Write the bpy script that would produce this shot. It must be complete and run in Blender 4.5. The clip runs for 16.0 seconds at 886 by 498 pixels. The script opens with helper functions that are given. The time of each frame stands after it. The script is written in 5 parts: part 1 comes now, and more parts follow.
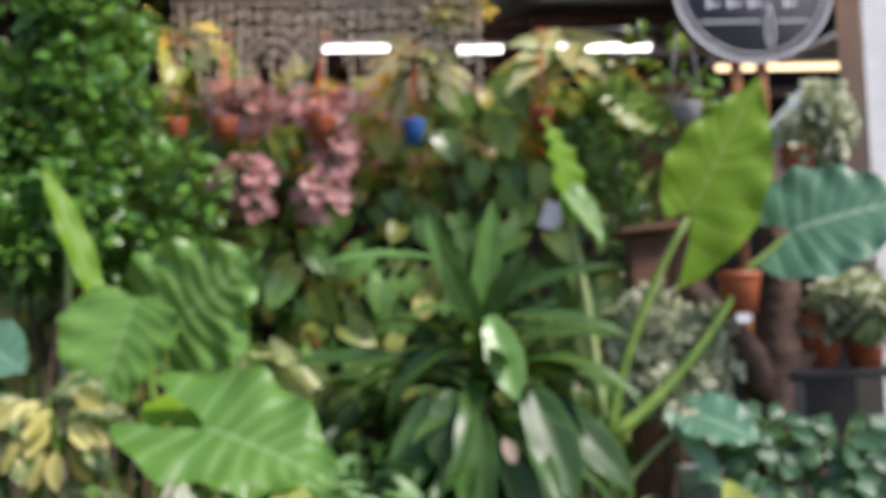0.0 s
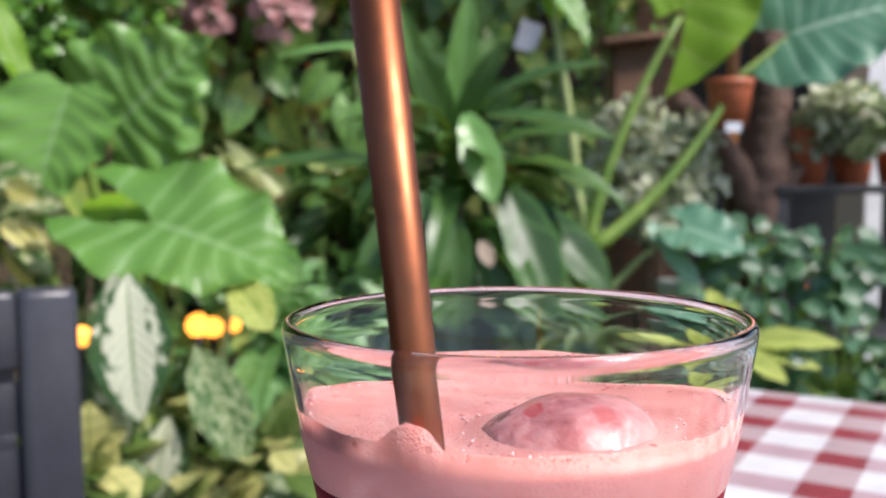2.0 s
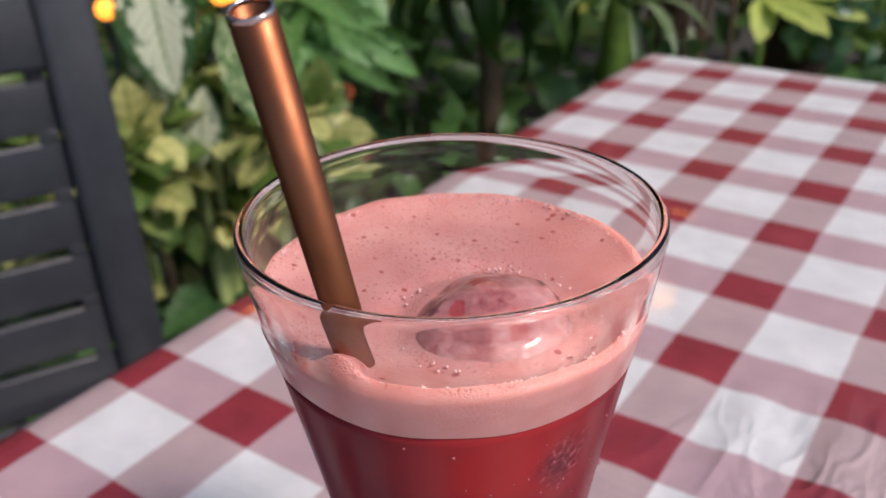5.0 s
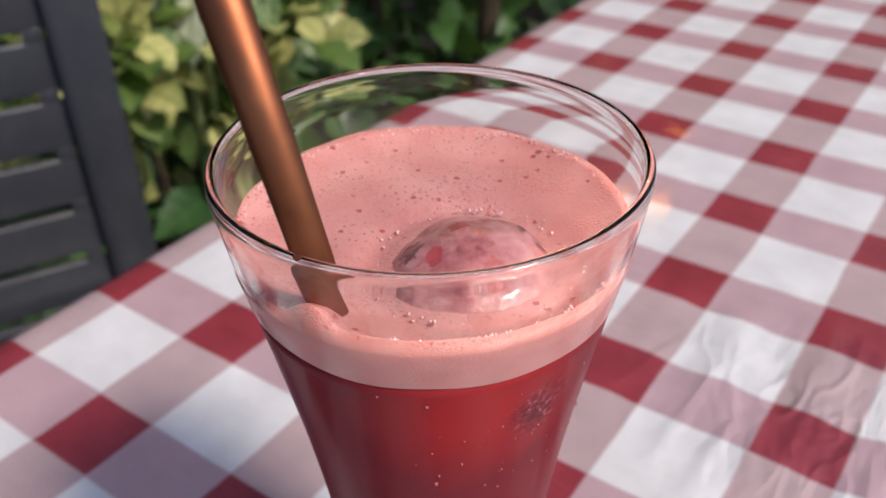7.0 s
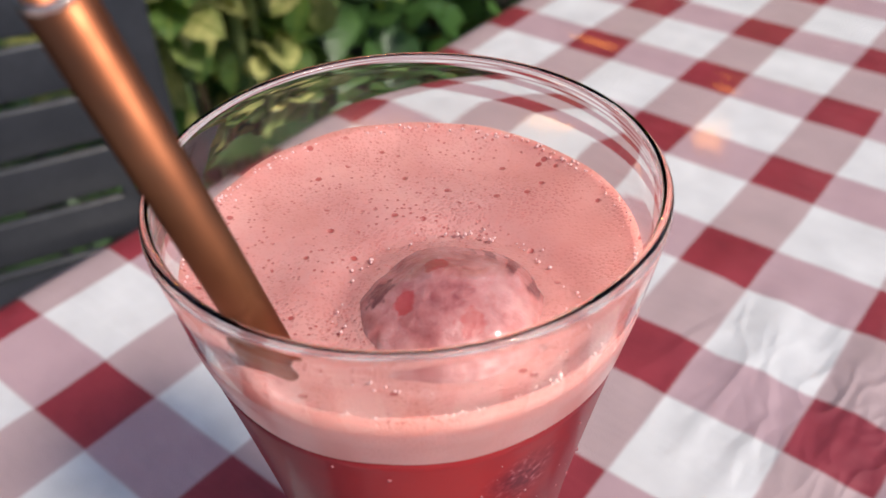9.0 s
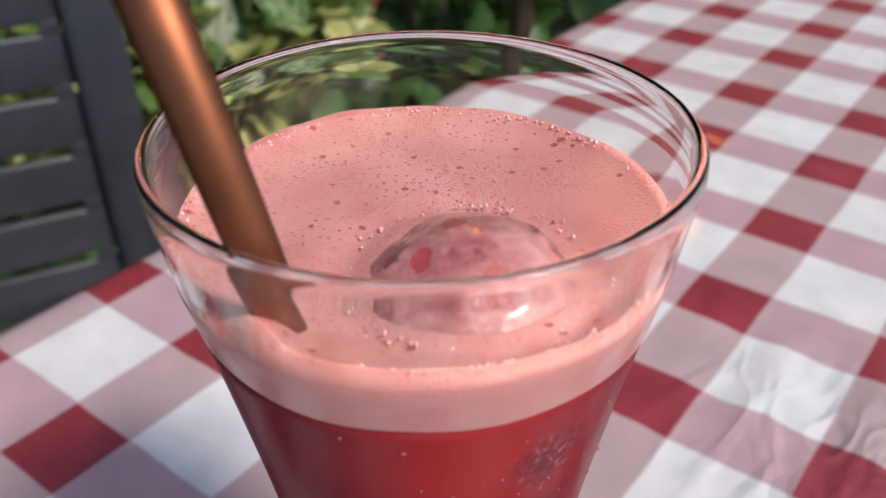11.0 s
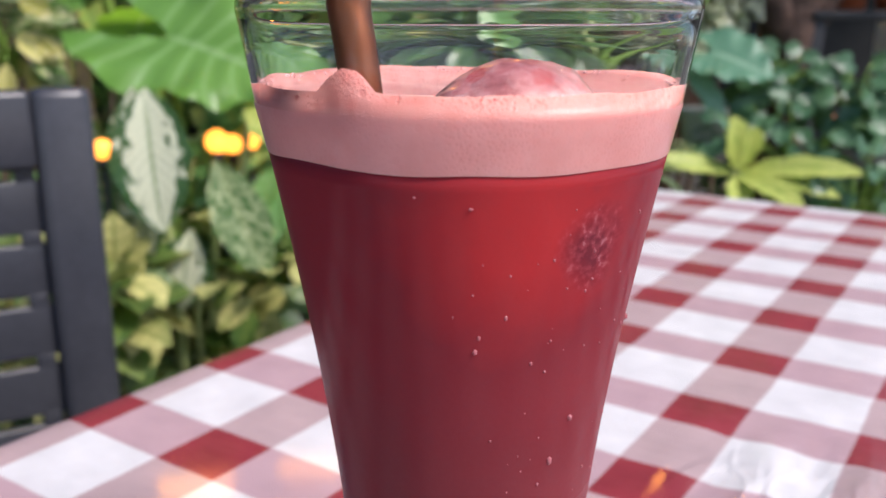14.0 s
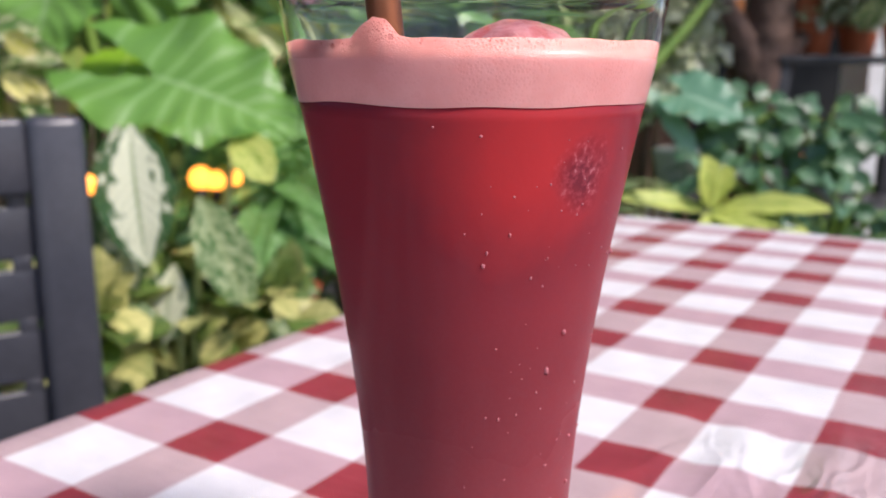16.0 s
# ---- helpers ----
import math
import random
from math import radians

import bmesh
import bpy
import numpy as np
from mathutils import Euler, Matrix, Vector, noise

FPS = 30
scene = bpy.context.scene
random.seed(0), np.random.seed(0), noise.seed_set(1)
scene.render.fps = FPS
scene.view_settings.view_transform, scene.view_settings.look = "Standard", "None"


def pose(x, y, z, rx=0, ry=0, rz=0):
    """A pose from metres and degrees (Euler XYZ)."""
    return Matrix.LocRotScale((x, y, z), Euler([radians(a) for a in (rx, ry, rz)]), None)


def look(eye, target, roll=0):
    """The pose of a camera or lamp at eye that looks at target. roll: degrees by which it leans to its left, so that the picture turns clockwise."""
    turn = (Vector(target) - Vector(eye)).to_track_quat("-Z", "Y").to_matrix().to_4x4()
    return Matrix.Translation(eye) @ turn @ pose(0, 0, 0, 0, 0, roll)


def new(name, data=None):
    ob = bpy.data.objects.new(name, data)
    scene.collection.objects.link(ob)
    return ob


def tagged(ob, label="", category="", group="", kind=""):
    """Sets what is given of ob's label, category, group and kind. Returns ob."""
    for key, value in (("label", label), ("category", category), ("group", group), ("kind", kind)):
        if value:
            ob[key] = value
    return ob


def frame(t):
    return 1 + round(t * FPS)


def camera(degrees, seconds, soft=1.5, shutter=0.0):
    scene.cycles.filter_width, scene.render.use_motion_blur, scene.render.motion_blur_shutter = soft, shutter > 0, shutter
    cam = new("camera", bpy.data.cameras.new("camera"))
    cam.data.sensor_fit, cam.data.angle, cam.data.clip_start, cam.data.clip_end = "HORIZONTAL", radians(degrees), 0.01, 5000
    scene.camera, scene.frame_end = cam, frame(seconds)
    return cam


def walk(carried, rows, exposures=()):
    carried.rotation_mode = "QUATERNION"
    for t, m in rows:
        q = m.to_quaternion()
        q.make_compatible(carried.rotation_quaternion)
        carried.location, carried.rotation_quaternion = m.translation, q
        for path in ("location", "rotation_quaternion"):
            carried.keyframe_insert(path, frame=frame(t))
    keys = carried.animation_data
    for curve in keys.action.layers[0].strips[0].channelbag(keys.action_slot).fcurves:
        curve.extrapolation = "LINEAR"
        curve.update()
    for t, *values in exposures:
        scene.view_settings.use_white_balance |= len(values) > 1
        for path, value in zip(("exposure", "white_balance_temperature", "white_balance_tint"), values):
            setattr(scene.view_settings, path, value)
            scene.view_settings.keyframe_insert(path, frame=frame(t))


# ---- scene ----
cam = camera(53.59, 16.0)
# seconds, x, y, z, yaw, pitch, roll of the carried camera
ROWS = [
    (0, -0.0049, -0.3089, 1.0540, 0.50, 5.38, -0.76),
    (0.5, -0.0044, -0.2796, 1.0276, 0.03, 2.36, -0.74),
    (1, -0.0258, -0.2060, 0.9797, -0.92, 0.04, -0.45),
    (1.5, -0.0233, -0.1691, 0.9527, -1.35, -2.11, -0.56),
    (2, -0.0168, -0.1530, 0.9462, -1.55, -4.29, -0.44),
    (2.5, -0.0154, -0.1479, 0.9428, -1.39, -6.20, -0.41),
    (3, -0.0142, -0.1484, 0.9410, -1.09, -8.72, -0.49),
    (3.5, -0.0097, -0.1428, 0.9457, -0.37, -13.04, -0.92),
    (4, -0.0015, -0.1365, 0.9579, 0.29, -18.31, -1.38),
    (4.5, -0.0001, -0.1436, 0.9761, 0.80, -23.80, -0.59),
    (5, 0.0029, -0.1506, 0.9935, 1.75, -27.72, -2.18),
    (7.5, 0.0061, -0.1403, 1.0004, 1.69, -35.61, -0.91),
    (8, 0.0052, -0.1364, 1.0080, 2.47, -37.39, -1.29),
    (8.5, 0.0115, -0.1235, 1.0030, 4.13, -38.19, -1.52),
    (9, 0.0165, -0.1123, 0.9987, 5.73, -38.90, -2.03),
    (11.5, 0.0086, -0.1193, 0.9676, 3.14, -29.10, -0.27),
    (12, 0.0062, -0.1330, 0.9542, 2.00, -24.09, -0.83),
    (12.5, 0.0004, -0.1449, 0.9401, 0.79, -20.86, 0.27),
    (13, -0.0016, -0.1514, 0.9305, 0.39, -18.46, 0.63),
    (13.5, -0.0031, -0.1564, 0.9251, 0.13, -16.57, 0.49),
    (14, -0.0040, -0.1618, 0.9204, 0.15, -14.94, 0.04),
    (14.5, -0.0046, -0.1679, 0.9178, 0.08, -13.97, -0.00),
    (15, -0.0061, -0.1726, 0.9133, -0.18, -13.24, -0.16),
    (15.5, -0.0066, -0.1807, 0.9104, -0.49, -12.64, -0.18),
    (16, -0.0106, -0.1891, 0.9049, -1.41, -11.85, 0.08),
]
walk(cam, [(t, pose(x, y, z, 0, 0, yaw) @ pose(0, 0, 0, 90 + pitch, 0, 0) @ pose(0, 0, 0, 0, 0, roll)) for t, x, y, z, yaw, pitch, roll in ROWS],
     [(0.0, 0.56, 6250, 20), (1.0, 0.80, 6200, 20), (1.5, 0.76, 6150, 19), (2.2, 0.68, 6150, 18), (3.0, 0.66, 6150, 18), (4.0, 0.13, 6200, 18), (5.0, 0.06, 6350, 17),
      (7.5, 0.16, 6420, 15), (9.0, 0.22, 6450, 13), (11.5, 0.13, 6250, 14), (12.5, 0.24, 6150, 16), (13.0, 0.36, 6140, 17), (13.5, 0.41, 6130, 18), (14.0, 0.53, 6150, 19), (14.5, 0.44, 6150, 20), (15.0, 0.38, 6150, 20), (16.0, 0.68, 6250, 22)])
cam.data.dof.use_dof = True
cam.data.dof.focus_distance, cam.data.dof.aperture_fstop = 0.150, 21.5

# ---- light: a bright hazy sky and a wide soft sun behind the camera ----
world = bpy.data.worlds.new("world")
scene.world = world
world.use_nodes = True
wn, wl = world.node_tree.nodes, world.node_tree.links
sky = wn.new("ShaderNodeTexSky")
sky.sky_type, sky.sun_disc = "NISHITA", False
sky.sun_elevation, sky.sun_rotation = radians(49), radians(125)
wn["Background"].inputs["Strength"].default_value = 0.108
wl.new(sky.outputs[0], wn["Background"].inputs["Color"])
sun = new("sun", bpy.data.lights.new("sun", "SUN"))
sun.data.energy, sun.data.angle, sun.data.color = 3.1, radians(12), (1.0, 0.93, 0.82)
sun.matrix_world = look((5.2, -3.6, 7.2), (0, 0, 0))


# ---- materials ----
def mat(name):
    m = bpy.data.materials.new(name)
    m.use_nodes = True
    nt = m.node_tree
    return m, nt.nodes, nt.links, nt.nodes["Principled BSDF"]


def math_node(n, l, op, a, b=None):
    k = n.new("ShaderNodeMath")
    k.operation = op
    for i, v in enumerate((a, b)):
        if v is None:
            continue
        if isinstance(v, (int, float)):
            k.inputs[i].default_value = v
        else:
            l.new(v, k.inputs[i])
    return k.outputs[0]


def mix_node(n, l, fac, a, b, mode="MIX"):
    k = n.new("ShaderNodeMix")
    k.data_type, k.blend_type = "RGBA", mode
    for i, v in ((0, fac), (6, a), (7, b)):
        if isinstance(v, (int, float)):
            k.inputs[i].default_value = v
        elif isinstance(v, tuple):
            k.inputs[i].default_value = (*v, 1)
        else:
            l.new(v, k.inputs[i])
    return k.outputs[2]


def ramp_node(n, l, fac, stops):
    k = n.new("ShaderNodeValToRGB")
    e = k.color_ramp.elements
    while len(e) < len(stops):
        e.new(0.5)
    for s, (p, c) in zip(e, stops):
        s.position, s.color = p, (*c, 1) if isinstance(c, tuple) else (c, c, c, 1)
    l.new(fac, k.inputs[0])
    return k.outputs[0]


def noise_node(n, l, scale, detail=3.0, vec=None, kind="Object"):
    k = n.new("ShaderNodeTexNoise")
    k.inputs["Scale"].default_value, k.inputs["Detail"].default_value = scale, detail
    if vec is None:
        vec = n.new("ShaderNodeTexCoord").outputs[kind]
    l.new(vec, k.inputs["Vector"])
    return k.outputs["Fac"]


def bump_node(n, l, height, strength, dist, bsdf):
    k = n.new("ShaderNodeBump")
    k.inputs["Strength"].default_value, k.inputs["Distance"].default_value = strength, dist
    l.new(height, k.inputs["Height"])
    l.new(k.outputs[0], bsdf.inputs["Normal"])


def plain(name, c1, c2, rough=0.6, metal=0.0, scale=30.0, bump=0.15, dist=0.002, coat=0.0):
    """Two shades mixed by coarse and fine noise, with a fine relief."""
    m, n, l, b = mat(name)
    a = noise_node(n, l, scale, 5)
    c = noise_node(n, l, scale * 0.17, 2)
    f = math_node(n, l, "ADD", math_node(n, l, "MULTIPLY", a, 0.5), math_node(n, l, "MULTIPLY", c, 0.5))
    col = ramp_node(n, l, f, [(0.35, c1), (0.65, c2)])
    l.new(col, b.inputs["Base Color"])
    b.inputs["Roughness"].default_value, b.inputs["Metallic"].default_value = rough, metal
    b.inputs["Coat Weight"].default_value = coat
    bump_node(n, l, a, bump, dist, b)
    return m


def leafy(name, dark, light, vein, veins=9.0, rough=0.42, patch=None, patch_cover=0.5, patch_scale=5.0, streaks=0.35, margin=0.0, edge=None, island=False, thin=0.22, old=None, old_at=(0.62, 0.8), marks=0.0):
    """A leaf: midrib and side veins from its UV (across, along), two greens, pale patches, a tinted margin, light shining through."""
    m, n, l, b = mat(name)
    uv = n.new("ShaderNodeUVMap").outputs[0]
    sep = n.new("ShaderNodeSeparateXYZ")
    l.new(uv, sep.inputs[0])
    across = math_node(n, l, "ABSOLUTE", math_node(n, l, "SUBTRACT", sep.outputs[0], 0.5))
    along = sep.outputs[1]
    if island:
        rnd = n.new("ShaderNodeNewGeometry").outputs["Random Per Island"]
    else:
        rnd = n.new("ShaderNodeObjectInfo").outputs["Random"]
    big = noise_node(n, l, 9.0, 3)
    f = math_node(n, l, "ADD", math_node(n, l, "MULTIPLY", big, 0.6), math_node(n, l, "MULTIPLY", rnd, 0.45))
    stops = [(0.2, dark), (0.75, light)] if old is None else [(0.2, dark), (old_at[0], light), (old_at[1], old)]
    col = ramp_node(n, l, f, stops)
    phase = math_node(n, l, "SUBTRACT", math_node(n, l, "MULTIPLY", along, veins), math_node(n, l, "MULTIPLY", across, veins * 0.55))
    saw = math_node(n, l, "ABSOLUTE", math_node(n, l, "SUBTRACT", math_node(n, l, "FRACT", phase), 0.5))
    side = ramp_node(n, l, saw, [(0.0, 1.0), (0.055, 0.25), (0.12, 0.0)])
    mid = ramp_node(n, l, across, [(0.0, 1.0), (0.012, 0.8), (0.028, 0.0)])
    if patch is not None:
        pn = noise_node(n, l, patch_scale, 6, uv)
        streak = math_node(n, l, "ADD", math_node(n, l, "MULTIPLY", pn, 0.8), math_node(n, l, "MULTIPLY", saw, streaks))
        if margin:
            streak = math_node(n, l, "ADD", streak, math_node(n, l, "MULTIPLY", math_node(n, l, "SUBTRACT", 0.25, across), margin))
        pm = ramp_node(n, l, streak, [(0.57 + 0.25 * streaks - 0.4 * patch_cover, 0.0), (0.61 + 0.25 * streaks - 0.4 * patch_cover, 1.0)])
        col = mix_node(n, l, pm, col, patch)
    if edge is not None:
        col = mix_node(n, l, ramp_node(n, l, across, [(0.36, 0.0), (0.48, 0.9)]), col, edge)
    col = mix_node(n, l, math_node(n, l, "MULTIPLY", side, 0.8), col, vein)
    col = mix_node(n, l, mid, col, vein)
    if marks:
        v = n.new("ShaderNodeTexVoronoi")
        v.inputs["Scale"].default_value = 16.0
        l.new(uv, v.inputs["Vector"])
        sp = ramp_node(n, l, v.outputs["Distance"], [(0.03, marks), (0.07, 0.0)])
        col = mix_node(n, l, sp, col, (0.03, 0.018, 0.008))
    l.new(col, b.inputs["Base Color"])
    b.inputs["Roughness"].default_value = rough
    l.new(math_node(n, l, "ADD", math_node(n, l, "MULTIPLY", big, 0.25), rough - 0.12), b.inputs["Roughness"])
    hgt = math_node(n, l, "ADD", math_node(n, l, "MULTIPLY", saw, 1.0), math_node(n, l, "MULTIPLY", big, 0.4))
    bump_node(n, l, hgt, 0.35, 0.004, b)
    t = n.new("ShaderNodeBsdfTranslucent")
    l.new(mix_node(n, l, 0.5, col, (0.25, 0.4, 0.03)), t.inputs["Color"])
    mx = n.new("ShaderNodeMixShader")
    mx.inputs[0].default_value = thin
    l.new(b.outputs[0], mx.inputs[1])
    l.new(t.outputs[0], mx.inputs[2])
    l.new(mx.outputs[0], n["Material Output"].inputs["Surface"])
    return m


def glow(name, col, strength):
    m, n, l, b = mat(name)
    b.inputs["Base Color"].default_value = (*col, 1)
    b.inputs["Emission Color"].default_value = (*col, 1)
    b.inputs["Emission Strength"].default_value = strength
    return m


CELL = 0.038
TURN = radians(-34.0)


def gingham():
    """Woven checks: bands of red yarn in both directions, with a fine diagonal twill where they cross white, under a glossy clear film."""
    m, n, l, b = mat("gingham_cloth")
    geo = n.new("ShaderNodeUVMap").outputs[0]
    sep = n.new("ShaderNodeSeparateXYZ")
    l.new(geo, sep.inputs[0])
    wob = math_node(n, l, "MULTIPLY", math_node(n, l, "SUBTRACT", noise_node(n, l, 0.7, 2, geo), 0.5), 0.08)
    bands = []
    for k, duty in ((0, 0.428), (1, 0.424)):
        fr = math_node(n, l, "FRACT", math_node(n, l, "MULTIPLY", math_node(n, l, "ADD", sep.outputs[k], wob), 0.5))
        d = math_node(n, l, "ABSOLUTE", math_node(n, l, "SUBTRACT", fr, duty / 2))
        d = math_node(n, l, "MINIMUM", d, math_node(n, l, "SUBTRACT", 1.0, d))
        bands.append(ramp_node(n, l, d, [(duty / 2 - 0.008, 1.0), (duty / 2 + 0.008, 0.0)]))
    both = math_node(n, l, "MULTIPLY", bands[0], bands[1])
    one = math_node(n, l, "SUBTRACT", math_node(n, l, "MAXIMUM", bands[0], bands[1]), both)
    wv = n.new("ShaderNodeTexWave")
    wv.bands_direction = "DIAGONAL"
    wv.inputs["Scale"].default_value, wv.inputs["Distortion"].default_value = 14.0, 0.4
    l.new(geo, wv.inputs["Vector"])
    twill = ramp_node(n, l, wv.outputs["Fac"], [(0.3, 0.42), (0.7, 0.5)])
    soft = noise_node(n, l, 1.6, 4, geo)
    white = ramp_node(n, l, soft, [(0.3, (0.63, 0.615, 0.605)), (0.7, (0.76, 0.745, 0.73))])
    red = ramp_node(n, l, soft, [(0.3, (0.21, 0.017, 0.026)), (0.7, (0.31, 0.03, 0.042))])
    hue = mix_node(n, l, bands[0], (0.45, 0.235, 0.28), (0.41, 0.265, 0.26))
    col = mix_node(n, l, math_node(n, l, "MULTIPLY", one, twill), white, red)
    col = mix_node(n, l, math_node(n, l, "MULTIPLY", one, 0.45), col, hue)
    col = mix_node(n, l, both, col, red)
    l.new(col, b.inputs["Base Color"])
    b.inputs["Roughness"].default_value = 0.62
    b.inputs["Coat Weight"].default_value, b.inputs["Coat Roughness"].default_value = 0.32, 0.075
    hgt = math_node(n, l, "ADD", math_node(n, l, "MULTIPLY", wv.outputs["Fac"], 0.1), noise_node(n, l, 0.9, 3, geo))
    # crinkled film in one place
    dx = math_node(n, l, "SUBTRACT", sep.outputs[0], 6.3)
    dy = math_node(n, l, "SUBTRACT", sep.outputs[1], 4.6)
    rr = math_node(n, l, "ADD", math_node(n, l, "MULTIPLY", dx, dx), math_node(n, l, "MULTIPLY", dy, dy))
    near = ramp_node(n, l, math_node(n, l, "MULTIPLY", rr, 0.25), [(0.08, 1.0), (1.0, 0.0)])
    ridges = []
    for turn, scale, wide in ((-0.5, 1.0, 0.10), (0.35, 1.7, 0.13)):
        mp = n.new("ShaderNodeMapping")
        mp.inputs["Rotation"].default_value = (0, 0, turn)
        mp.inputs["Scale"].default_value = (1.0, 0.38, 1.0)
        l.new(geo, mp.inputs["Vector"])
        cr = n.new("ShaderNodeTexNoise")
        cr.inputs["Scale"].default_value, cr.inputs["Detail"].default_value, cr.inputs["Distortion"].default_value = scale, 2.0, 0.6
        l.new(mp.outputs[0], cr.inputs["Vector"])
        ridges.append(ramp_node(n, l, math_node(n, l, "ABSOLUTE", math_node(n, l, "SUBTRACT", cr.outputs["Fac"], 0.5)), [(0.0, 1.0), (wide, 0.0)]))
    ridge = math_node(n, l, "ADD", ridges[0], math_node(n, l, "MULTIPLY", ridges[1], 0.6))
    hgt = math_node(n, l, "ADD", hgt, math_node(n, l, "MULTIPLY", math_node(n, l, "MULTIPLY", ridge, near), 1.3))
    # fine drawn-out creases in the film all over
    mp = n.new("ShaderNodeMapping")
    mp.inputs["Rotation"].default_value = (0, 0, 0.15)
    mp.inputs["Scale"].default_value = (0.35, 2.4, 1.0)
    l.new(geo, mp.inputs["Vector"])
    hgt = math_node(n, l, "ADD", hgt, math_node(n, l, "MULTIPLY", noise_node(n, l, 2.6, 3, mp.outputs[0]), 0.8))
    l.new(math_node(n, l, "ADD", 0.32, math_node(n, l, "MULTIPLY", near, 0.6)), b.inputs["Coat Weight"])
    bump_node(n, l, hgt, 0.35, 0.004, b)
    return m


M = {}
M["gingham"] = gingham()
M["black_metal"] = plain("black_metal", (0.012, 0.012, 0.013), (0.028, 0.028, 0.03), 0.45)
M["chair_grey"] = plain("grey_resin", (0.034, 0.036, 0.044), (0.048, 0.050, 0.060), 0.34, scale=160, bump=0.08)
M["terracotta"] = plain("terracotta_plastic", (0.36, 0.085, 0.03), (0.47, 0.13, 0.055), 0.5, scale=20)
M["blue_plastic"] = plain("blue_plastic", (0.03, 0.11, 0.36), (0.05, 0.17, 0.5), 0.4, scale=25)
M["white_paint"] = plain("white_paint", (0.62, 0.63, 0.62), (0.78, 0.79, 0.78), 0.55, scale=12)
M["cream_plastic"] = plain("cream_plastic", (0.42, 0.43, 0.36), (0.56, 0.57, 0.48), 0.5)
M["wood_orange"] = plain("varnished_wood", (0.30, 0.11, 0.03), (0.48, 0.2, 0.07), 0.4, scale=40)
M["wood_brown"] = plain("brown_wood", (0.10, 0.045, 0.02), (0.19, 0.09, 0.045), 0.6, scale=50)
M["bark"] = plain("bark", (0.035, 0.020, 0.015), (0.15, 0.085, 0.06), 0.75, scale=22, bump=0.9, dist=0.02)
M["stem_brown"] = plain("woody_stem", (0.07, 0.045, 0.025), (0.15, 0.10, 0.06), 0.8, scale=60, bump=0.5)
M["soil"] = plain("soil", (0.018, 0.012, 0.008), (0.05, 0.035, 0.022), 0.95, scale=120, bump=0.8, dist=0.01)
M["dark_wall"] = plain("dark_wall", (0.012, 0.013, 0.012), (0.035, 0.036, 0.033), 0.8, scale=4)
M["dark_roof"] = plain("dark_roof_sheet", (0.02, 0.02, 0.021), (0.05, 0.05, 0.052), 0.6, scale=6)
M["ground"] = plain("paving", (0.03, 0.028, 0.025), (0.07, 0.065, 0.058), 0.85, scale=18, bump=0.4)
M["mesh_wire"] = plain("wire", (0.02, 0.02, 0.02), (0.06, 0.055, 0.05), 0.6)
M["steel"] = plain("painted_steel", (0.30, 0.31, 0.31), (0.42, 0.43, 0.43), 0.5, scale=15)
M["string_orange"] = plain("orange_plastic", (0.45, 0.09, 0.03), (0.6, 0.14, 0.05), 0.45)
M["string_pale"] = plain("pale_cord", (0.35, 0.33, 0.3), (0.5, 0.48, 0.44), 0.8)
M["sign_grey"] = plain("sign_grey", (0.085, 0.085, 0.098), (0.12, 0.12, 0.135), 0.45, scale=8)
M["sign_white"] = plain("sign_white", (0.75, 0.76, 0.78), (0.85, 0.86, 0.88), 0.5)
M["tube_white"] = glow("lit_tube", (1.0, 0.98, 0.95), 3.5)
M["tube_warm"] = glow("lit_warm_tube", (1.0, 0.74, 0.42), 1.6)
M["bulb"] = glow("lit_bulb", (1.0, 0.33, 0.035), 2.4)
M["amber_tube"] = glow("lit_amber_tube", (1.0, 0.36, 0.05), 26.0)
M["bead"] = plain("clear_bead", (0.55, 0.42, 0.28), (0.85, 0.75, 0.58), 0.2, scale=14)
M["green_stalk"] = plain("green_stalk", (0.10, 0.19, 0.025), (0.22, 0.34, 0.06), 0.45, scale=25)
M["pale_stalk"] = plain("pale_stalk", (0.28, 0.36, 0.12), (0.42, 0.48, 0.2), 0.5)
M["elephant"] = leafy("elephant_leaf", (0.077, 0.206, 0.036), (0.180, 0.378, 0.070), (0.26, 0.44, 0.16), 8, 0.40, thin=0.3, edge=(0.13, 0.30, 0.04), marks=0.35)
# lit copy of the elephant leaf, with the backlight put into its lime green
M["elephant_lit"] = leafy("elephant_leaf_lit", (0.155, 0.356, 0.011), (0.265, 0.491, 0.016), (0.36, 0.52, 0.10), 10, 0.45, thin=0.42)
M["elephant_blue"] = leafy("elephant_leaf_bluish", (0.075, 0.212, 0.122), (0.150, 0.330, 0.195), (0.40, 0.56, 0.40), 9, 0.38, thin=0.2)
M["strap"] = leafy("strap_leaf", (0.018, 0.056, 0.010), (0.066, 0.150, 0.026), (0.08, 0.18, 0.04), 2, 0.40, thin=0.15, edge=(0.05, 0.15, 0.02))
M["strap_young"] = leafy("strap_leaf_young", (0.085, 0.225, 0.042), (0.185, 0.375, 0.097), (0.2, 0.4, 0.12), 2, 0.3, thin=0.25)
M["croton"] = leafy("variegated_croton_leaf", (0.039, 0.102, 0.022), (0.078, 0.173, 0.037), (0.4, 0.45, 0.12), 7, 0.4, patch=(0.70, 0.66, 0.40), patch_cover=0.36, patch_scale=3.0)
M["yellow_leaf"] = leafy("yellow_leaf", (0.50, 0.46, 0.06), (0.70, 0.64, 0.20), (0.36, 0.42, 0.06), 7, 0.45, patch=(0.72, 0.66, 0.38), patch_cover=0.35, thin=0.3)
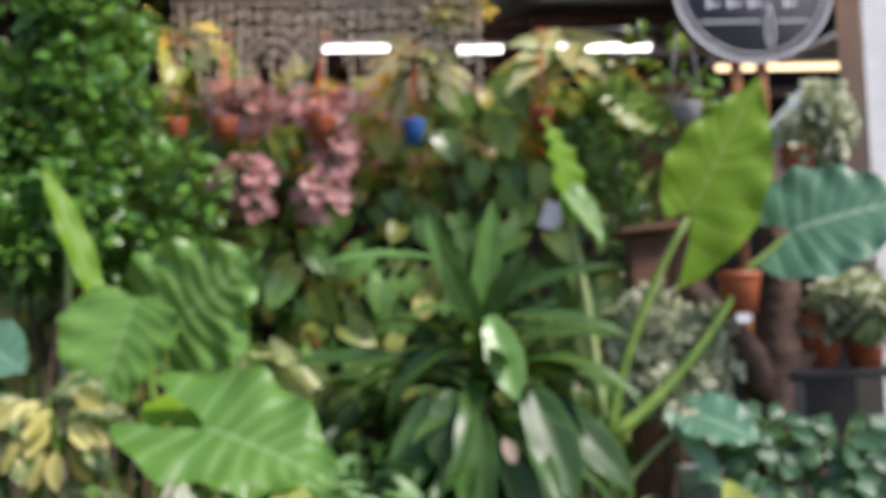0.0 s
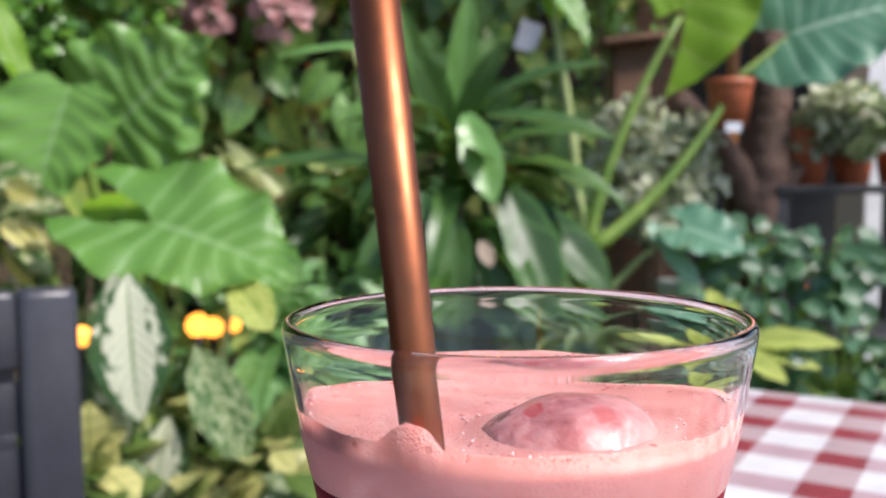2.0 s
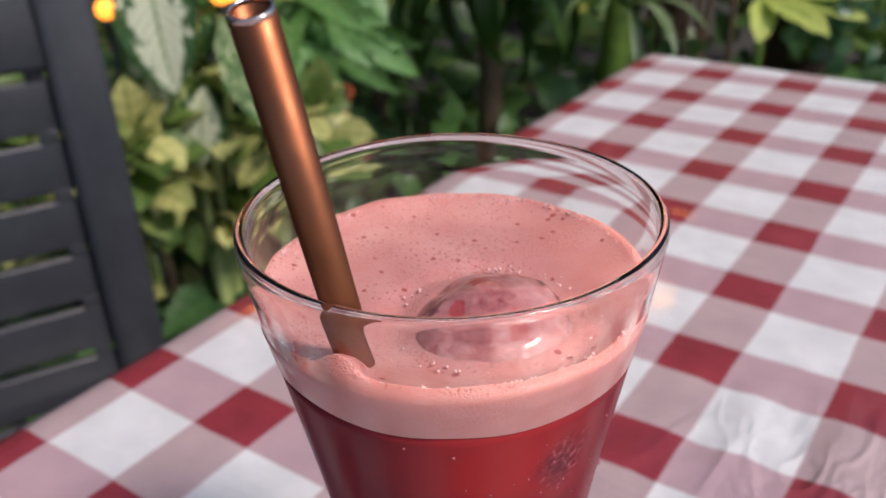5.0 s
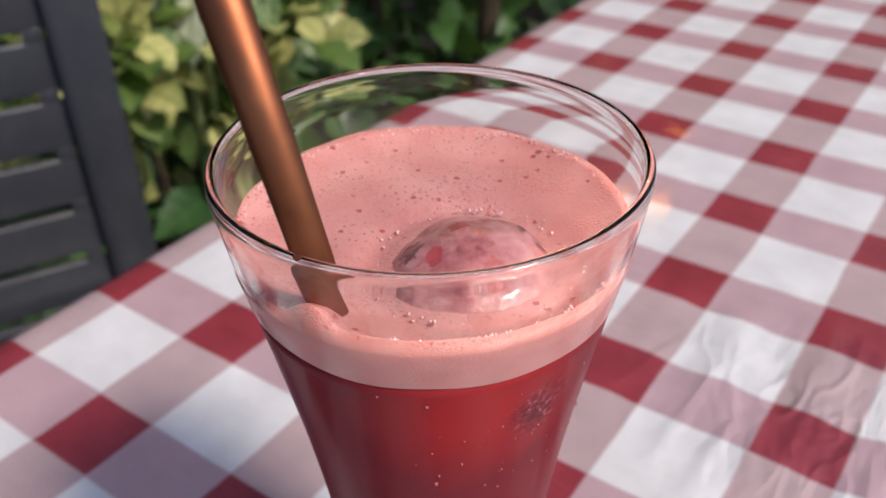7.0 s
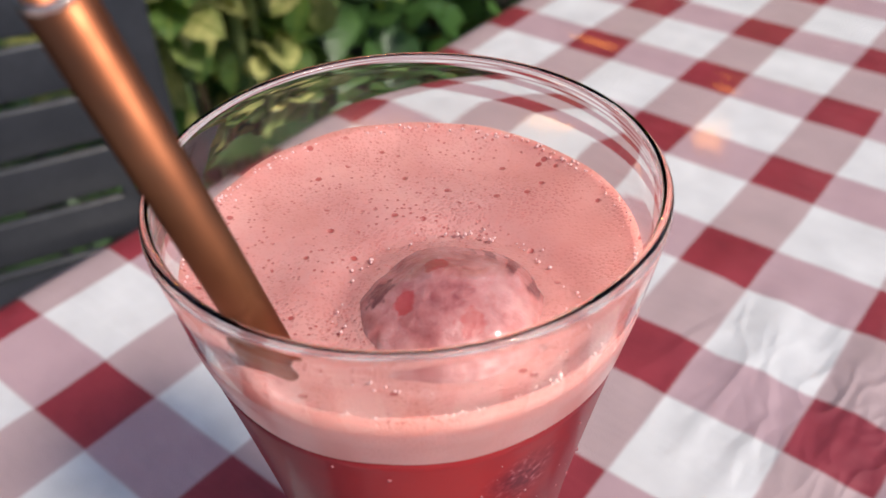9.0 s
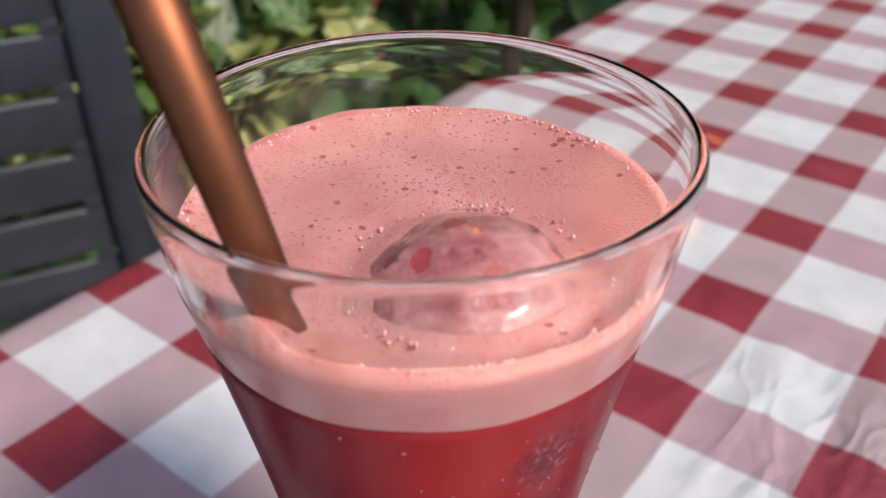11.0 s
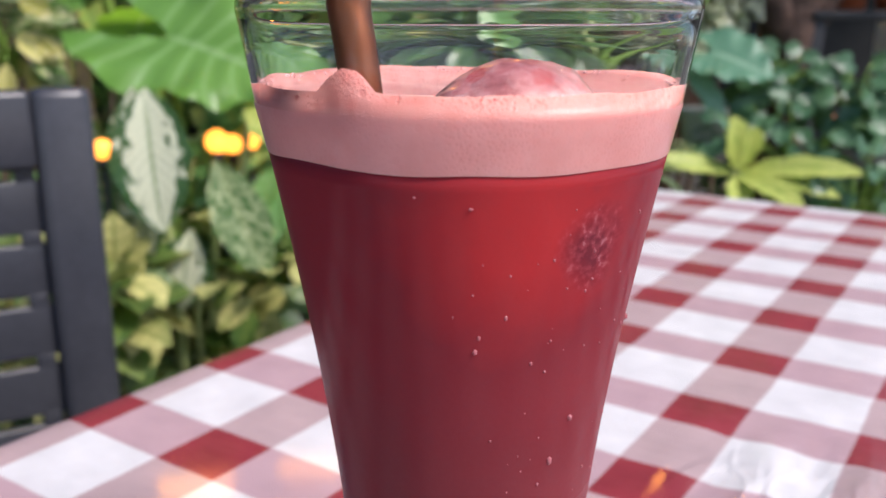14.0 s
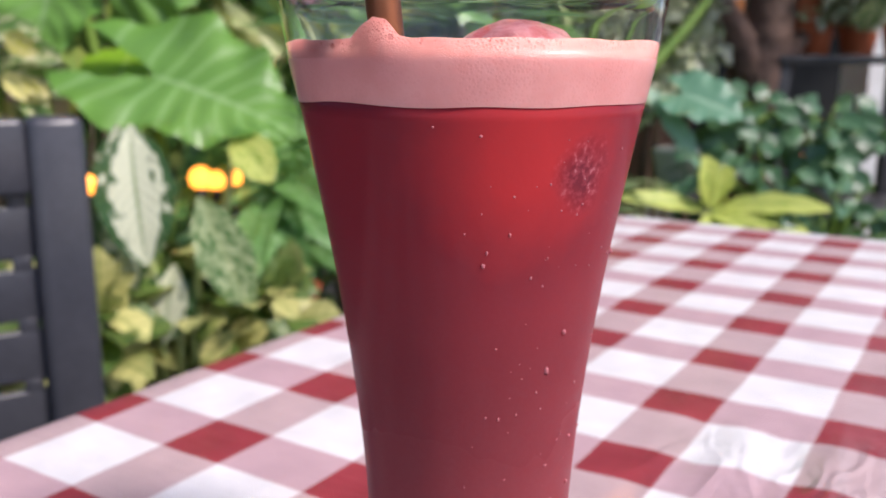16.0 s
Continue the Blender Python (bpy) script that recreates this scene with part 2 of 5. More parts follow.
M["dumbcane"] = leafy("dumb_cane_leaf", (0.023, 0.076, 0.022), (0.052, 0.133, 0.037), (0.12, 0.22, 0.06), 12, 0.42, patch=(0.70, 0.73, 0.52), patch_cover=0.66, patch_scale=9.0, streaks=0.0, margin=0.9)
M["dumbcane_green"] = leafy("dumb_cane_green_leaf", (0.035, 0.11, 0.025), (0.075, 0.18, 0.04), (0.5, 0.56, 0.28), 12, 0.42, patch=(0.55, 0.62, 0.34), patch_cover=0.30, patch_scale=9.0, streaks=0.5)
M["lime"] = leafy("lime_spotted_leaf", (0.182, 0.314, 0.035), (0.364, 0.486, 0.070), (0.16, 0.28, 0.04), 11, 0.42, patch=(0.62, 0.68, 0.17), patch_cover=0.62, patch_scale=6.0, thin=0.3)
M["arrow"] = leafy("arrowhead_leaf", (0.065, 0.200, 0.042), (0.150, 0.330, 0.085), (0.26, 0.42, 0.18), 5, 0.42, patch=(0.2, 0.36, 0.14), patch_cover=0.35)
M["pale_arrow"] = leafy("pale_arrowhead_leaf", (0.343, 0.441, 0.150), (0.655, 0.636, 0.330), (0.18, 0.34, 0.08), 5, 0.45, thin=0.3)
M["pink"] = leafy("pink_leaf", (0.36, 0.13, 0.12), (0.66, 0.36, 0.34), (0.34, 0.09, 0.10), 4, 0.38, thin=0.2, edge=(0.72, 0.46, 0.44))
M["round"] = leafy("round_bluish_leaf", (0.030, 0.092, 0.040), (0.085, 0.190, 0.090), (0.10, 0.21, 0.09), 3, 0.33)
M["creeper"] = leafy("creeper_leaf", (0.012, 0.046, 0.015), (0.160, 0.345, 0.068), (0.07, 0.17, 0.04), 4, 0.35, island=True, old=(0.34, 0.36, 0.07), old_at=(0.54, 0.72), thin=0.18)
M["ground_leaf"] = leafy("ground_cover_leaf", (0.010, 0.038, 0.013), (0.085, 0.185, 0.042), (0.05, 0.12, 0.03), 4, 0.4, island=True, thin=0.12)
M["creeper_big"] = leafy("creeper_leaf_large", (0.028, 0.092, 0.024), (0.215, 0.415, 0.080), (0.1, 0.22, 0.06), 4, 0.33, old=(0.40, 0.40, 0.08), old_at=(0.52, 0.7), thin=0.18)
M["bush"] = leafy("bush_leaf", (0.018, 0.072, 0.018), (0.130, 0.310, 0.042), (0.08, 0.20, 0.04), 3, 0.3, island=True, old=(0.17, 0.35, 0.035), thin=0.2)
M["ivory_small"] = leafy("ivory_small_leaf", (0.16, 0.24, 0.09), (0.50, 0.54, 0.33), (0.36, 0.42, 0.24), 3, 0.5, island=True, old=(0.72, 0.73, 0.56), old_at=(0.5, 0.66), thin=0.2)
M["hedge_yellow"] = leafy("hedge_yellow_leaf", (0.030, 0.075, 0.014), (0.10, 0.17, 0.035), (0.15, 0.2, 0.04), 4, 0.45, island=True, old=(0.56, 0.54, 0.20), old_at=(0.46, 0.6), thin=0.2)
M["fern"] = leafy("fern_leaf", (0.156, 0.204, 0.037), (0.390, 0.347, 0.062), (0.2, 0.26, 0.05), 3, 0.5, island=True)
M["dead"] = leafy("dead_leaf", (0.30, 0.22, 0.15), (0.48, 0.38, 0.29), (0.3, 0.2, 0.12), 5, 0.7)
M["red"] = plain("red_bud", (0.5, 0.03, 0.02), (0.65, 0.07, 0.04), 0.5)
M["paper"] = plain("paper", (0.6, 0.62, 0.66), (0.8, 0.82, 0.85), 0.7, scale=30)
M["pale_blue"] = plain("pale_blue_sheet", (0.45, 0.6, 0.66), (0.6, 0.75, 0.8), 0.5, scale=6)
M["spider"] = leafy("spider_plant_leaf", (0.065, 0.143, 0.037), (0.117, 0.204, 0.062), (0.5, 0.56, 0.36), 1, 0.4, edge=(0.42, 0.48, 0.28))


# ---- building helpers ----
def part(name, bm, material, parent=None, label="", smooth=True):
    if isinstance(bm, bpy.types.Mesh):
        me = bm
    else:
        me = bpy.data.meshes.new(name)
        bm.to_mesh(me)
        bm.free()
    if smooth:
        me.shade_smooth()
    if material is not None and not me.materials:
        me.materials.append(material)
    ob = new(name, me)
    if parent is not None:
        ob.parent = parent
    if label:
        ob["label"] = label
    return ob


def thing(name, label, category, at=(0, 0, 0), group="", kind=""):
    ob = new(name)
    ob.location = at
    ob.empty_display_size = 0.05
    return tagged(ob, label, category, group, kind)


def box(sx, sy, sz, at=(0, 0, 0), bevel=0.0, m=None, bm=None):
    bm = bm or bmesh.new()
    r = bmesh.ops.create_cube(bm, size=1.0)
    vs = r["verts"]
    bmesh.ops.scale(bm, vec=(sx, sy, sz), verts=vs)
    if bevel > 0:
        es = list({e for v in vs for e in v.link_edges})
        r = bmesh.ops.bevel(bm, geom=es, offset=bevel, segments=2, affect="EDGES", profile=0.6)
        vs = list({v for f in r["faces"] for v in f.verts} | {v for v in vs if v.is_valid})
    bmesh.ops.transform(bm, matrix=(m or Matrix()), verts=vs)
    bmesh.ops.translate(bm, vec=at, verts=vs)
    return bm


def lathe(profile, n=48, bm=None, closed=False):
    """Turns (radius, height) pairs round z."""
    bm = bm or bmesh.new()
    rings = []
    for r, z in profile:
        if r < 1e-6:
            rings.append([bm.verts.new((0, 0, z))])
        else:
            rings.append([bm.verts.new((r * math.cos(2 * math.pi * k / n), r * math.sin(2 * math.pi * k / n), z)) for k in range(n)])
    pairs = list(zip(rings, rings[1:])) + ([(rings[-1], rings[0])] if closed else [])
    for a, b in pairs:
        for k in range(n):
            j = (k + 1) % n
            if len(a) == 1 and len(b) == 1:
                continue
            if len(a) == 1:
                bm.faces.new((a[0], b[j], b[k]))
            elif len(b) == 1:
                bm.faces.new((a[k], a[j], b[0]))
            else:
                bm.faces.new((a[k], a[j], b[j], b[k]))
    bmesh.ops.recalc_face_normals(bm, faces=bm.faces)
    return bm


def tube(points, radii, n=8, bm=None):
    """A round stalk along points, with a radius at each."""
    bm = bm or bmesh.new()
    pts = [Vector(p) for p in points]
    if isinstance(radii, (int, float)):
        radii = [radii] * len(pts)
    radii = [float(r) for r in radii]
    rings = []
    for i, p in enumerate(pts):
        d = (pts[min(i + 1, len(pts) - 1)] - pts[max(i - 1, 0)]).normalized()
        a = d.orthogonal().normalized() if i == 0 else (prev - d * prev.dot(d)).normalized()
        prev = a
        b = d.cross(a)
        rings.append([bm.verts.new(p + radii[i] * (math.cos(2 * math.pi * k / n) * a + math.sin(2 * math.pi * k / n) * b)) for k in range(n)])
    for a, b in zip(rings, rings[1:]):
        for k in range(n):
            bm.faces.new((a[k], a[(k + 1) % n], b[(k + 1) % n], b[k]))
    bm.faces.new(rings[0][::-1])
    bm.faces.new(rings[-1])
    return bm


def arc(a, b, bend, n=9):
    """Points from a to b, bowed by the vector bend."""
    a, b, bend = Vector(a), Vector(b), Vector(bend)
    return [a.lerp(b, k / (n - 1)) + bend * (4 * (k / (n - 1)) * (1 - k / (n - 1))) for k in range(n)]


OUTLINE = {
    "elephant": ([0, .07, .16, .3, .5, .75, .9, 1], [.36, .66, .9, 1, .86, .46, .18, 0], 0.38),
    "heart": ([0, .15, .35, .6, .85, 1], [.5, .95, 1, .72, .28, 0], 0.22),
    "strap": ([0, .2, .5, .75, .92, 1], [.3, .75, 1, .8, .35, 0], 0.0),
    "oval": ([0, .2, .5, .8, .93, 1], [.08, .7, 1, .68, .3, 0], 0.0),
    "round": ([0, .15, .5, .8, .95, 1], [.5, .9, 1, .78, .4, 0], 0.12),
    "arrow": ([0, .12, .35, .7, 1], [.75, .85, .66, .32, 0], 0.45),
}


def blade(kind, length, width, droop=0.4, fold=0.15, wave=0.05, pleat=0.0, rows=14, cols=4, seed=0, halves=(1.0, 1.0), lobes=None):
    """A leaf blade from the origin along +y, its face to +z. droop: radians that it bends down; fold: rise of the halves; wave: ruffled margin; pleat: relief between side veins."""
    vs, ws, lobe = OUTLINE[kind]
    rng = random.Random(seed)
    ph, k1 = rng.random() * 6, rng.uniform(10, 15)
    mid = [(0.0, 0.0)]
    for i in range(rows):
        a = -droop * ((i + 0.5) / rows) ** 1.2
        mid.append((mid[-1][0] + math.cos(a) * length / rows, mid[-1][1] + math.sin(a) * length / rows))
    verts, uvs = [], []
    for i in range(rows + 1):
        v = i / rows
        a = -droop * v ** 1.2
        w = float(np.interp(v, vs, ws)) * width / 2
        for j in range(-cols, cols + 1):
            s = j / cols
            side = 0 if s < 0 else 1
            back = (lobe if lobes is None else lobes[side]) * length * abs(s) ** 1.6 * (1 - v) ** 3
            up = fold * abs(s) * w + wave * width * abs(s) ** 2 * math.sin(k1 * v * 2 + ph + (2 if s > 0 else 0))
            if pleat:
                up += pleat * width * math.sin(math.pi * (8 * v - 4.4 * abs(s) * 0.5) * 2) * abs(s) ** 0.5 * (1 - abs(s) * 0.4)
            x = s * w * halves[side] * (1 + wave * 0.6 * abs(s) * math.sin(k1 * 1.9 * v + ph))
            verts.append((x, mid[i][0] - back * math.cos(a) - up * math.sin(a), mid[i][1] - back * math.sin(a) * 0.5 + up * math.cos(a)))
            uvs.append((0.5 + s / 2, v))
    c = 2 * cols + 1
    faces = [(i * c + j, i * c + j + 1, (i + 1) * c + j + 1, (i + 1) * c + j) for i in range(rows) for j in range(c - 1)]
    me = bpy.data.meshes.new("blade")
    me.from_pydata(verts, [], faces)
    lay = me.uv_layers.new(name="UVMap")
    idx = np.empty(len(me.loops), dtype=np.int32)
    me.loops.foreach_get("vertex_index", idx)
    lay.data.foreach_set("uv", np.array(uvs, dtype=np.float32)[idx].ravel())
    me.shade_smooth()
    return me


def frame_of(base, way, face):
    """A pose at base with y along way and z as near to face as can be."""
    y = Vector(way).normalized()
    z = Vector(face)
    z = (z - y * z.dot(y)).normalized()
    x = y.cross(z)
    return Matrix(((x[0], y[0], z[0], base[0]), (x[1], y[1], z[1], base[1]), (x[2], y[2], z[2], base[2]), (0, 0, 0, 1)))


def leaf(parent, kind, base, tip, face, width, material, droop=0.3, fold=0.15, wave=0.04, pleat=0.0, rows=14, cols=4, seed=0, name="leaf", label="", halves=(1.0, 1.0), lobes=None):
    """One leaf from base to tip. face: where its upper side looks."""
    d = Vector(tip) - Vector(base)
    me = blade(kind, d.length * (1 + droop * droop * 0.04), width, droop, fold, wave, pleat, rows, cols, seed, halves, lobes)
    ob = part(name, me, material, parent, label)
    up = frame_of(base, d, face) @ pose(0, 0, 0, math.degrees(droop) * 0.45, 0, 0)
    ob.matrix_world = up if parent is None else Matrix.Translation(-Vector(parent.location)) @ up
    return ob


SMALL = {
    "oval": ([(0, 0, 0), (-.3, .4, .06), (0, .4, 0), (.3, .4, .06), (-.26, .75, .04), (0, .75, -.04), (.26, .75, .04), (0, 1, -.12)], [(0, 2, 1), (0, 3, 2), (1, 2, 5, 4), (2, 3, 6, 5), (4, 5, 7), (5, 6, 7)]),
    "heart": ([(0, 0, 0), (-.34, -.14, .05), (-.46, .25, .09), (0, .28, 0), (.46, .25, .09), (.34, -.14, .05), (-.3, .62, .03), (0, .62, -.05), (.3, .62, .03), (0, 1, -.16)], [(0, 3, 2, 1), (0, 5, 4, 3), (2, 3, 7, 6), (3, 4, 8, 7), (6, 7, 9), (7, 8, 9)]),
}


def many(name, kind, spots, material, parent=None, label="", category="", seed=1):
    """Many small leaves in one mesh. spots: (place, way, face, size)."""
    tv, tf = SMALL[kind]
    tv = np.array(tv)
    V, F, U = [], [], []
    for p, way, face, size in spots:
        m = np.array(frame_of(p, way, face))
        o = len(V)
        V.extend((tv * size @ m[:3, :3].T + m[:3, 3]).tolist())
        F.extend(tuple(o + i for i in f) for f in tf)
        U.extend((0.5 + q[0], max(q[1], 0)) for q in tv)
    me = bpy.data.meshes.new(name)
    me.from_pydata(V, [], F)
    lay = me.uv_layers.new(name="UVMap")
    idx = np.empty(len(me.loops), dtype=np.int32)
    me.loops.foreach_get("vertex_index", idx)
    lay.data.foreach_set("uv", np.array(U, dtype=np.float32)[idx].ravel())
    me.shade_smooth()
    ob = part(name, me, material, parent)
    return tagged(ob, label, category, kind="stuff") if parent is None else tagged(ob, label, kind="stuff")


def rnd_dir(rng, up=0.0, out=0.0):
    v = Vector((rng.gauss(0, 1), rng.gauss(0, 1) - out, rng.gauss(0, 1) + up))
    return v.normalized()


GROUND = 0.0

# ================= the setting =================
part("ground", box(60, 60, 0.1, (0, 18, -0.05)), M["ground"], smooth=False)
tagged(bpy.data.objects["ground"], "dull grey paved ground under the plants", "ground", kind="structure")


def slab(name, lo, hi, material, label, category="wall", kind="structure", bevel=0.0):
    lo, hi = Vector(lo), Vector(hi)
    ob = part(name, box(*(hi - lo), (0, 0, 0), bevel), material, smooth=False)
    ob.location = (lo + hi) / 2
    return tagged(ob, label, category, kind=kind)


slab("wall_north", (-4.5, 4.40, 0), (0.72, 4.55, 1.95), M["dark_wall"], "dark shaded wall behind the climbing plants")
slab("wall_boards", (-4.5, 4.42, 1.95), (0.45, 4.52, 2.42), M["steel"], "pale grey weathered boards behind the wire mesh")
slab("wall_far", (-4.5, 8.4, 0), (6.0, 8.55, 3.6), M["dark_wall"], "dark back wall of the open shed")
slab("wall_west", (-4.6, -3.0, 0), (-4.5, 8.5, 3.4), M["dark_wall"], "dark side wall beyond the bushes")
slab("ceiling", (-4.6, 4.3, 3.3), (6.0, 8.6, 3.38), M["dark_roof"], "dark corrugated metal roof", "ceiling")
for k in range(6):
    slab("ceiling_beam", (0.6, 4.5 + 0.65 * k, 3.2), (6.0, 4.58 + 0.65 * k, 3.298), M["steel"] if k % 2 else M["dark_roof"], "painted steel roof beam", "beam")


def wire_mesh():
    """Square wire mesh with some crossed laths, that the creepers climb."""
    bm = bmesh.new()
    for k in range(66):
        x = -4.2 + 0.075 * k
        bm = box(0.004, 0.004, 2.7, (x, 0, 1.35), bm=bm)
    for k in range(36):
        bm = box(4.9, 0.004, 0.004, (-1.76, 0.005, 0.05 + 0.075 * k), bm=bm)
    ob = part("wire_mesh", bm, M["mesh_wire"], smooth=False)
    ob.location = (0, 4.2, 0)
    tagged(ob, "black square wire mesh carrying the creepers", "mesh panel", kind="structure")
    rng = random.Random(4)
    tr = thing("trellis", "weathered crossed wooden trellis laths behind the creeper", "trellis", (0, 4.12, 0))
    for k in range(18):
        x = -1.6 + 0.13 * k
        for s in (-1, 1):
            bm = box(0.012, 0.006, 1.5, m=pose(0, 0, 0, 0, 32 * s, 0))
            o = part("lath", bm, M["stem_brown"], tr, smooth=False)
            o.location = (x + rng.uniform(-.02, .02), 0.008 * s, 1.25)


wire_mesh()

# ---- the table and its cloth ----
AX, AY = Vector((math.cos(TURN), math.sin(TURN), 0)), Vector((-math.sin(TURN), math.cos(TURN), 0))
CORNER = Vector((0.192, 0.727, 0.75))
CHECK0 = Vector((-0.1605, 0.0930, 0.75))
W_TABLE, L_TABLE = 0.80, 1.25


def tablecloth():
    """Cloth over the top, hanging a hand down at the edges, with shallow creases."""
    nu, nv, drop = 130, 190, 0.16
    verts, uvs = [], []
    for i in range(nu + 1):
        for j in range(nv + 1):
            u = -drop + (W_TABLE + 2 * drop) * i / nu
            v = -drop + (L_TABLE + 2 * drop) * j / nv
            over_u = max(0, -u, u - W_TABLE)
            over_v = max(0, -v, v - L_TABLE)
            cu, cv = min(max(u, 0), W_TABLE), min(max(v, 0), L_TABLE)
            down = over_u + over_v
            r = 0.006
            fold = 0.012 * math.sin(u * 34 + v * 29) * min(1, down / 0.1) if down else 0
            out = min(down, r) * 0.7 + fold
            pu = cu + (out if u > W_TABLE else -out if u < 0 else 0)
            pv = cv + (out if v > L_TABLE else -out if v < 0 else 0)
            z = -max(0, down - 0.002)
            if not down:
                q = CORNER + AX * cu - AY * cv
                e = noise.noise(Vector((q.x * 5, q.y * 5, 2)))
                z += 0.0010 * e
                s = (q - Vector((0.125, 0.105, 0.75)))
                near = math.exp(-((s.x / 0.055) ** 2 + (s.y / 0.075) ** 2))
                z += near * 0.0022 * math.sin((s.x * 0.75 - s.y * 0.55) * 190 + 3 * noise.noise(q * 14)) * (0.5 + noise.noise(q * 22))
                z += 0.0016 * math.exp(-((cu - 0.47) / 0.008) ** 2) + 0.0014 * math.exp(-((cv - 0.33) / 0.006) ** 2)
            p = CORNER + AX * pu - AY * pv + Vector((0, 0, z))
            verts.append(p)
            g = CORNER + AX * u - AY * v - CHECK0
            uvs.append((g.dot(AX) / CELL, g.dot(AY) / CELL / 0.974))
    c = nv + 1
    faces = [(i * c + j, i * c + j + 1, (i + 1) * c + j + 1, (i + 1) * c + j) for i in range(nu) for j in range(nv)]
    me = bpy.data.meshes.new("tablecloth")
    me.from_pydata(verts, [], faces)
    lay = me.uv_layers.new(name="UVMap")
    idx = np.empty(len(me.loops), dtype=np.int32)
    me.loops.foreach_get("vertex_index", idx)
    lay.data.foreach_set("uv", np.array(uvs, dtype=np.float32)[idx].ravel())
    ob = part("tablecloth", me, M["gingham"])
    tagged(ob, "red and white gingham tablecloth with a creased glossy film", "tablecloth")


tablecloth()
mid = CORNER + AX * W_TABLE / 2 - AY * L_TABLE / 2
table = thing("dining_table", "rectangular dining table hidden under a checked cloth", "table", (mid.x, mid.y, 0))
table.rotation_euler = (0, 0, TURN)
o = part("tabletop", box(W_TABLE - 0.008, L_TABLE - 0.008, 0.03, (0, 0, 0.728), 0.003), M["wood_brown"], table)
for sx in (-1, 1):
    for sy in (-1, 1):
        o = part("leg", box(0.05, 0.05, 0.713, (sx * (W_TABLE / 2 - .06), sy * (L_TABLE / 2 - .06), 0.3565), 0.004), M["black_metal"], table)


# ---- the glass of juice ----
GZ = 0.7525
PROFILE = [(0.0222, 0.0), (0.0228, 0.012), (0.0230, 0.05), (0.0240, 0.063), (0.0258, 0.078), (0.0284, 0.100), (0.0308, 0.115), (0.0335, 0.130), (0.0362, 0.1445), (0.0386, 0.156), (0.0400, 0.1635)]


_fit = np.polyfit([q[1] for q in PROFILE], [q[0] for q in PROFILE], 5)
PROFILE = [(0.982 * float(np.polyval(_fit, z)), 1.013 * float(z)) for z in np.linspace(0, 0.1635, 44)]
# the upper wall flares a little more and runs straight up to the rim
PROFILE = [(r + float(np.interp(z, [0, 0.110, 0.145, 0.155, 0.1656], [0, 0.0002, 0.0008, 0.0012, 0.0007])), z) for r, z in PROFILE]


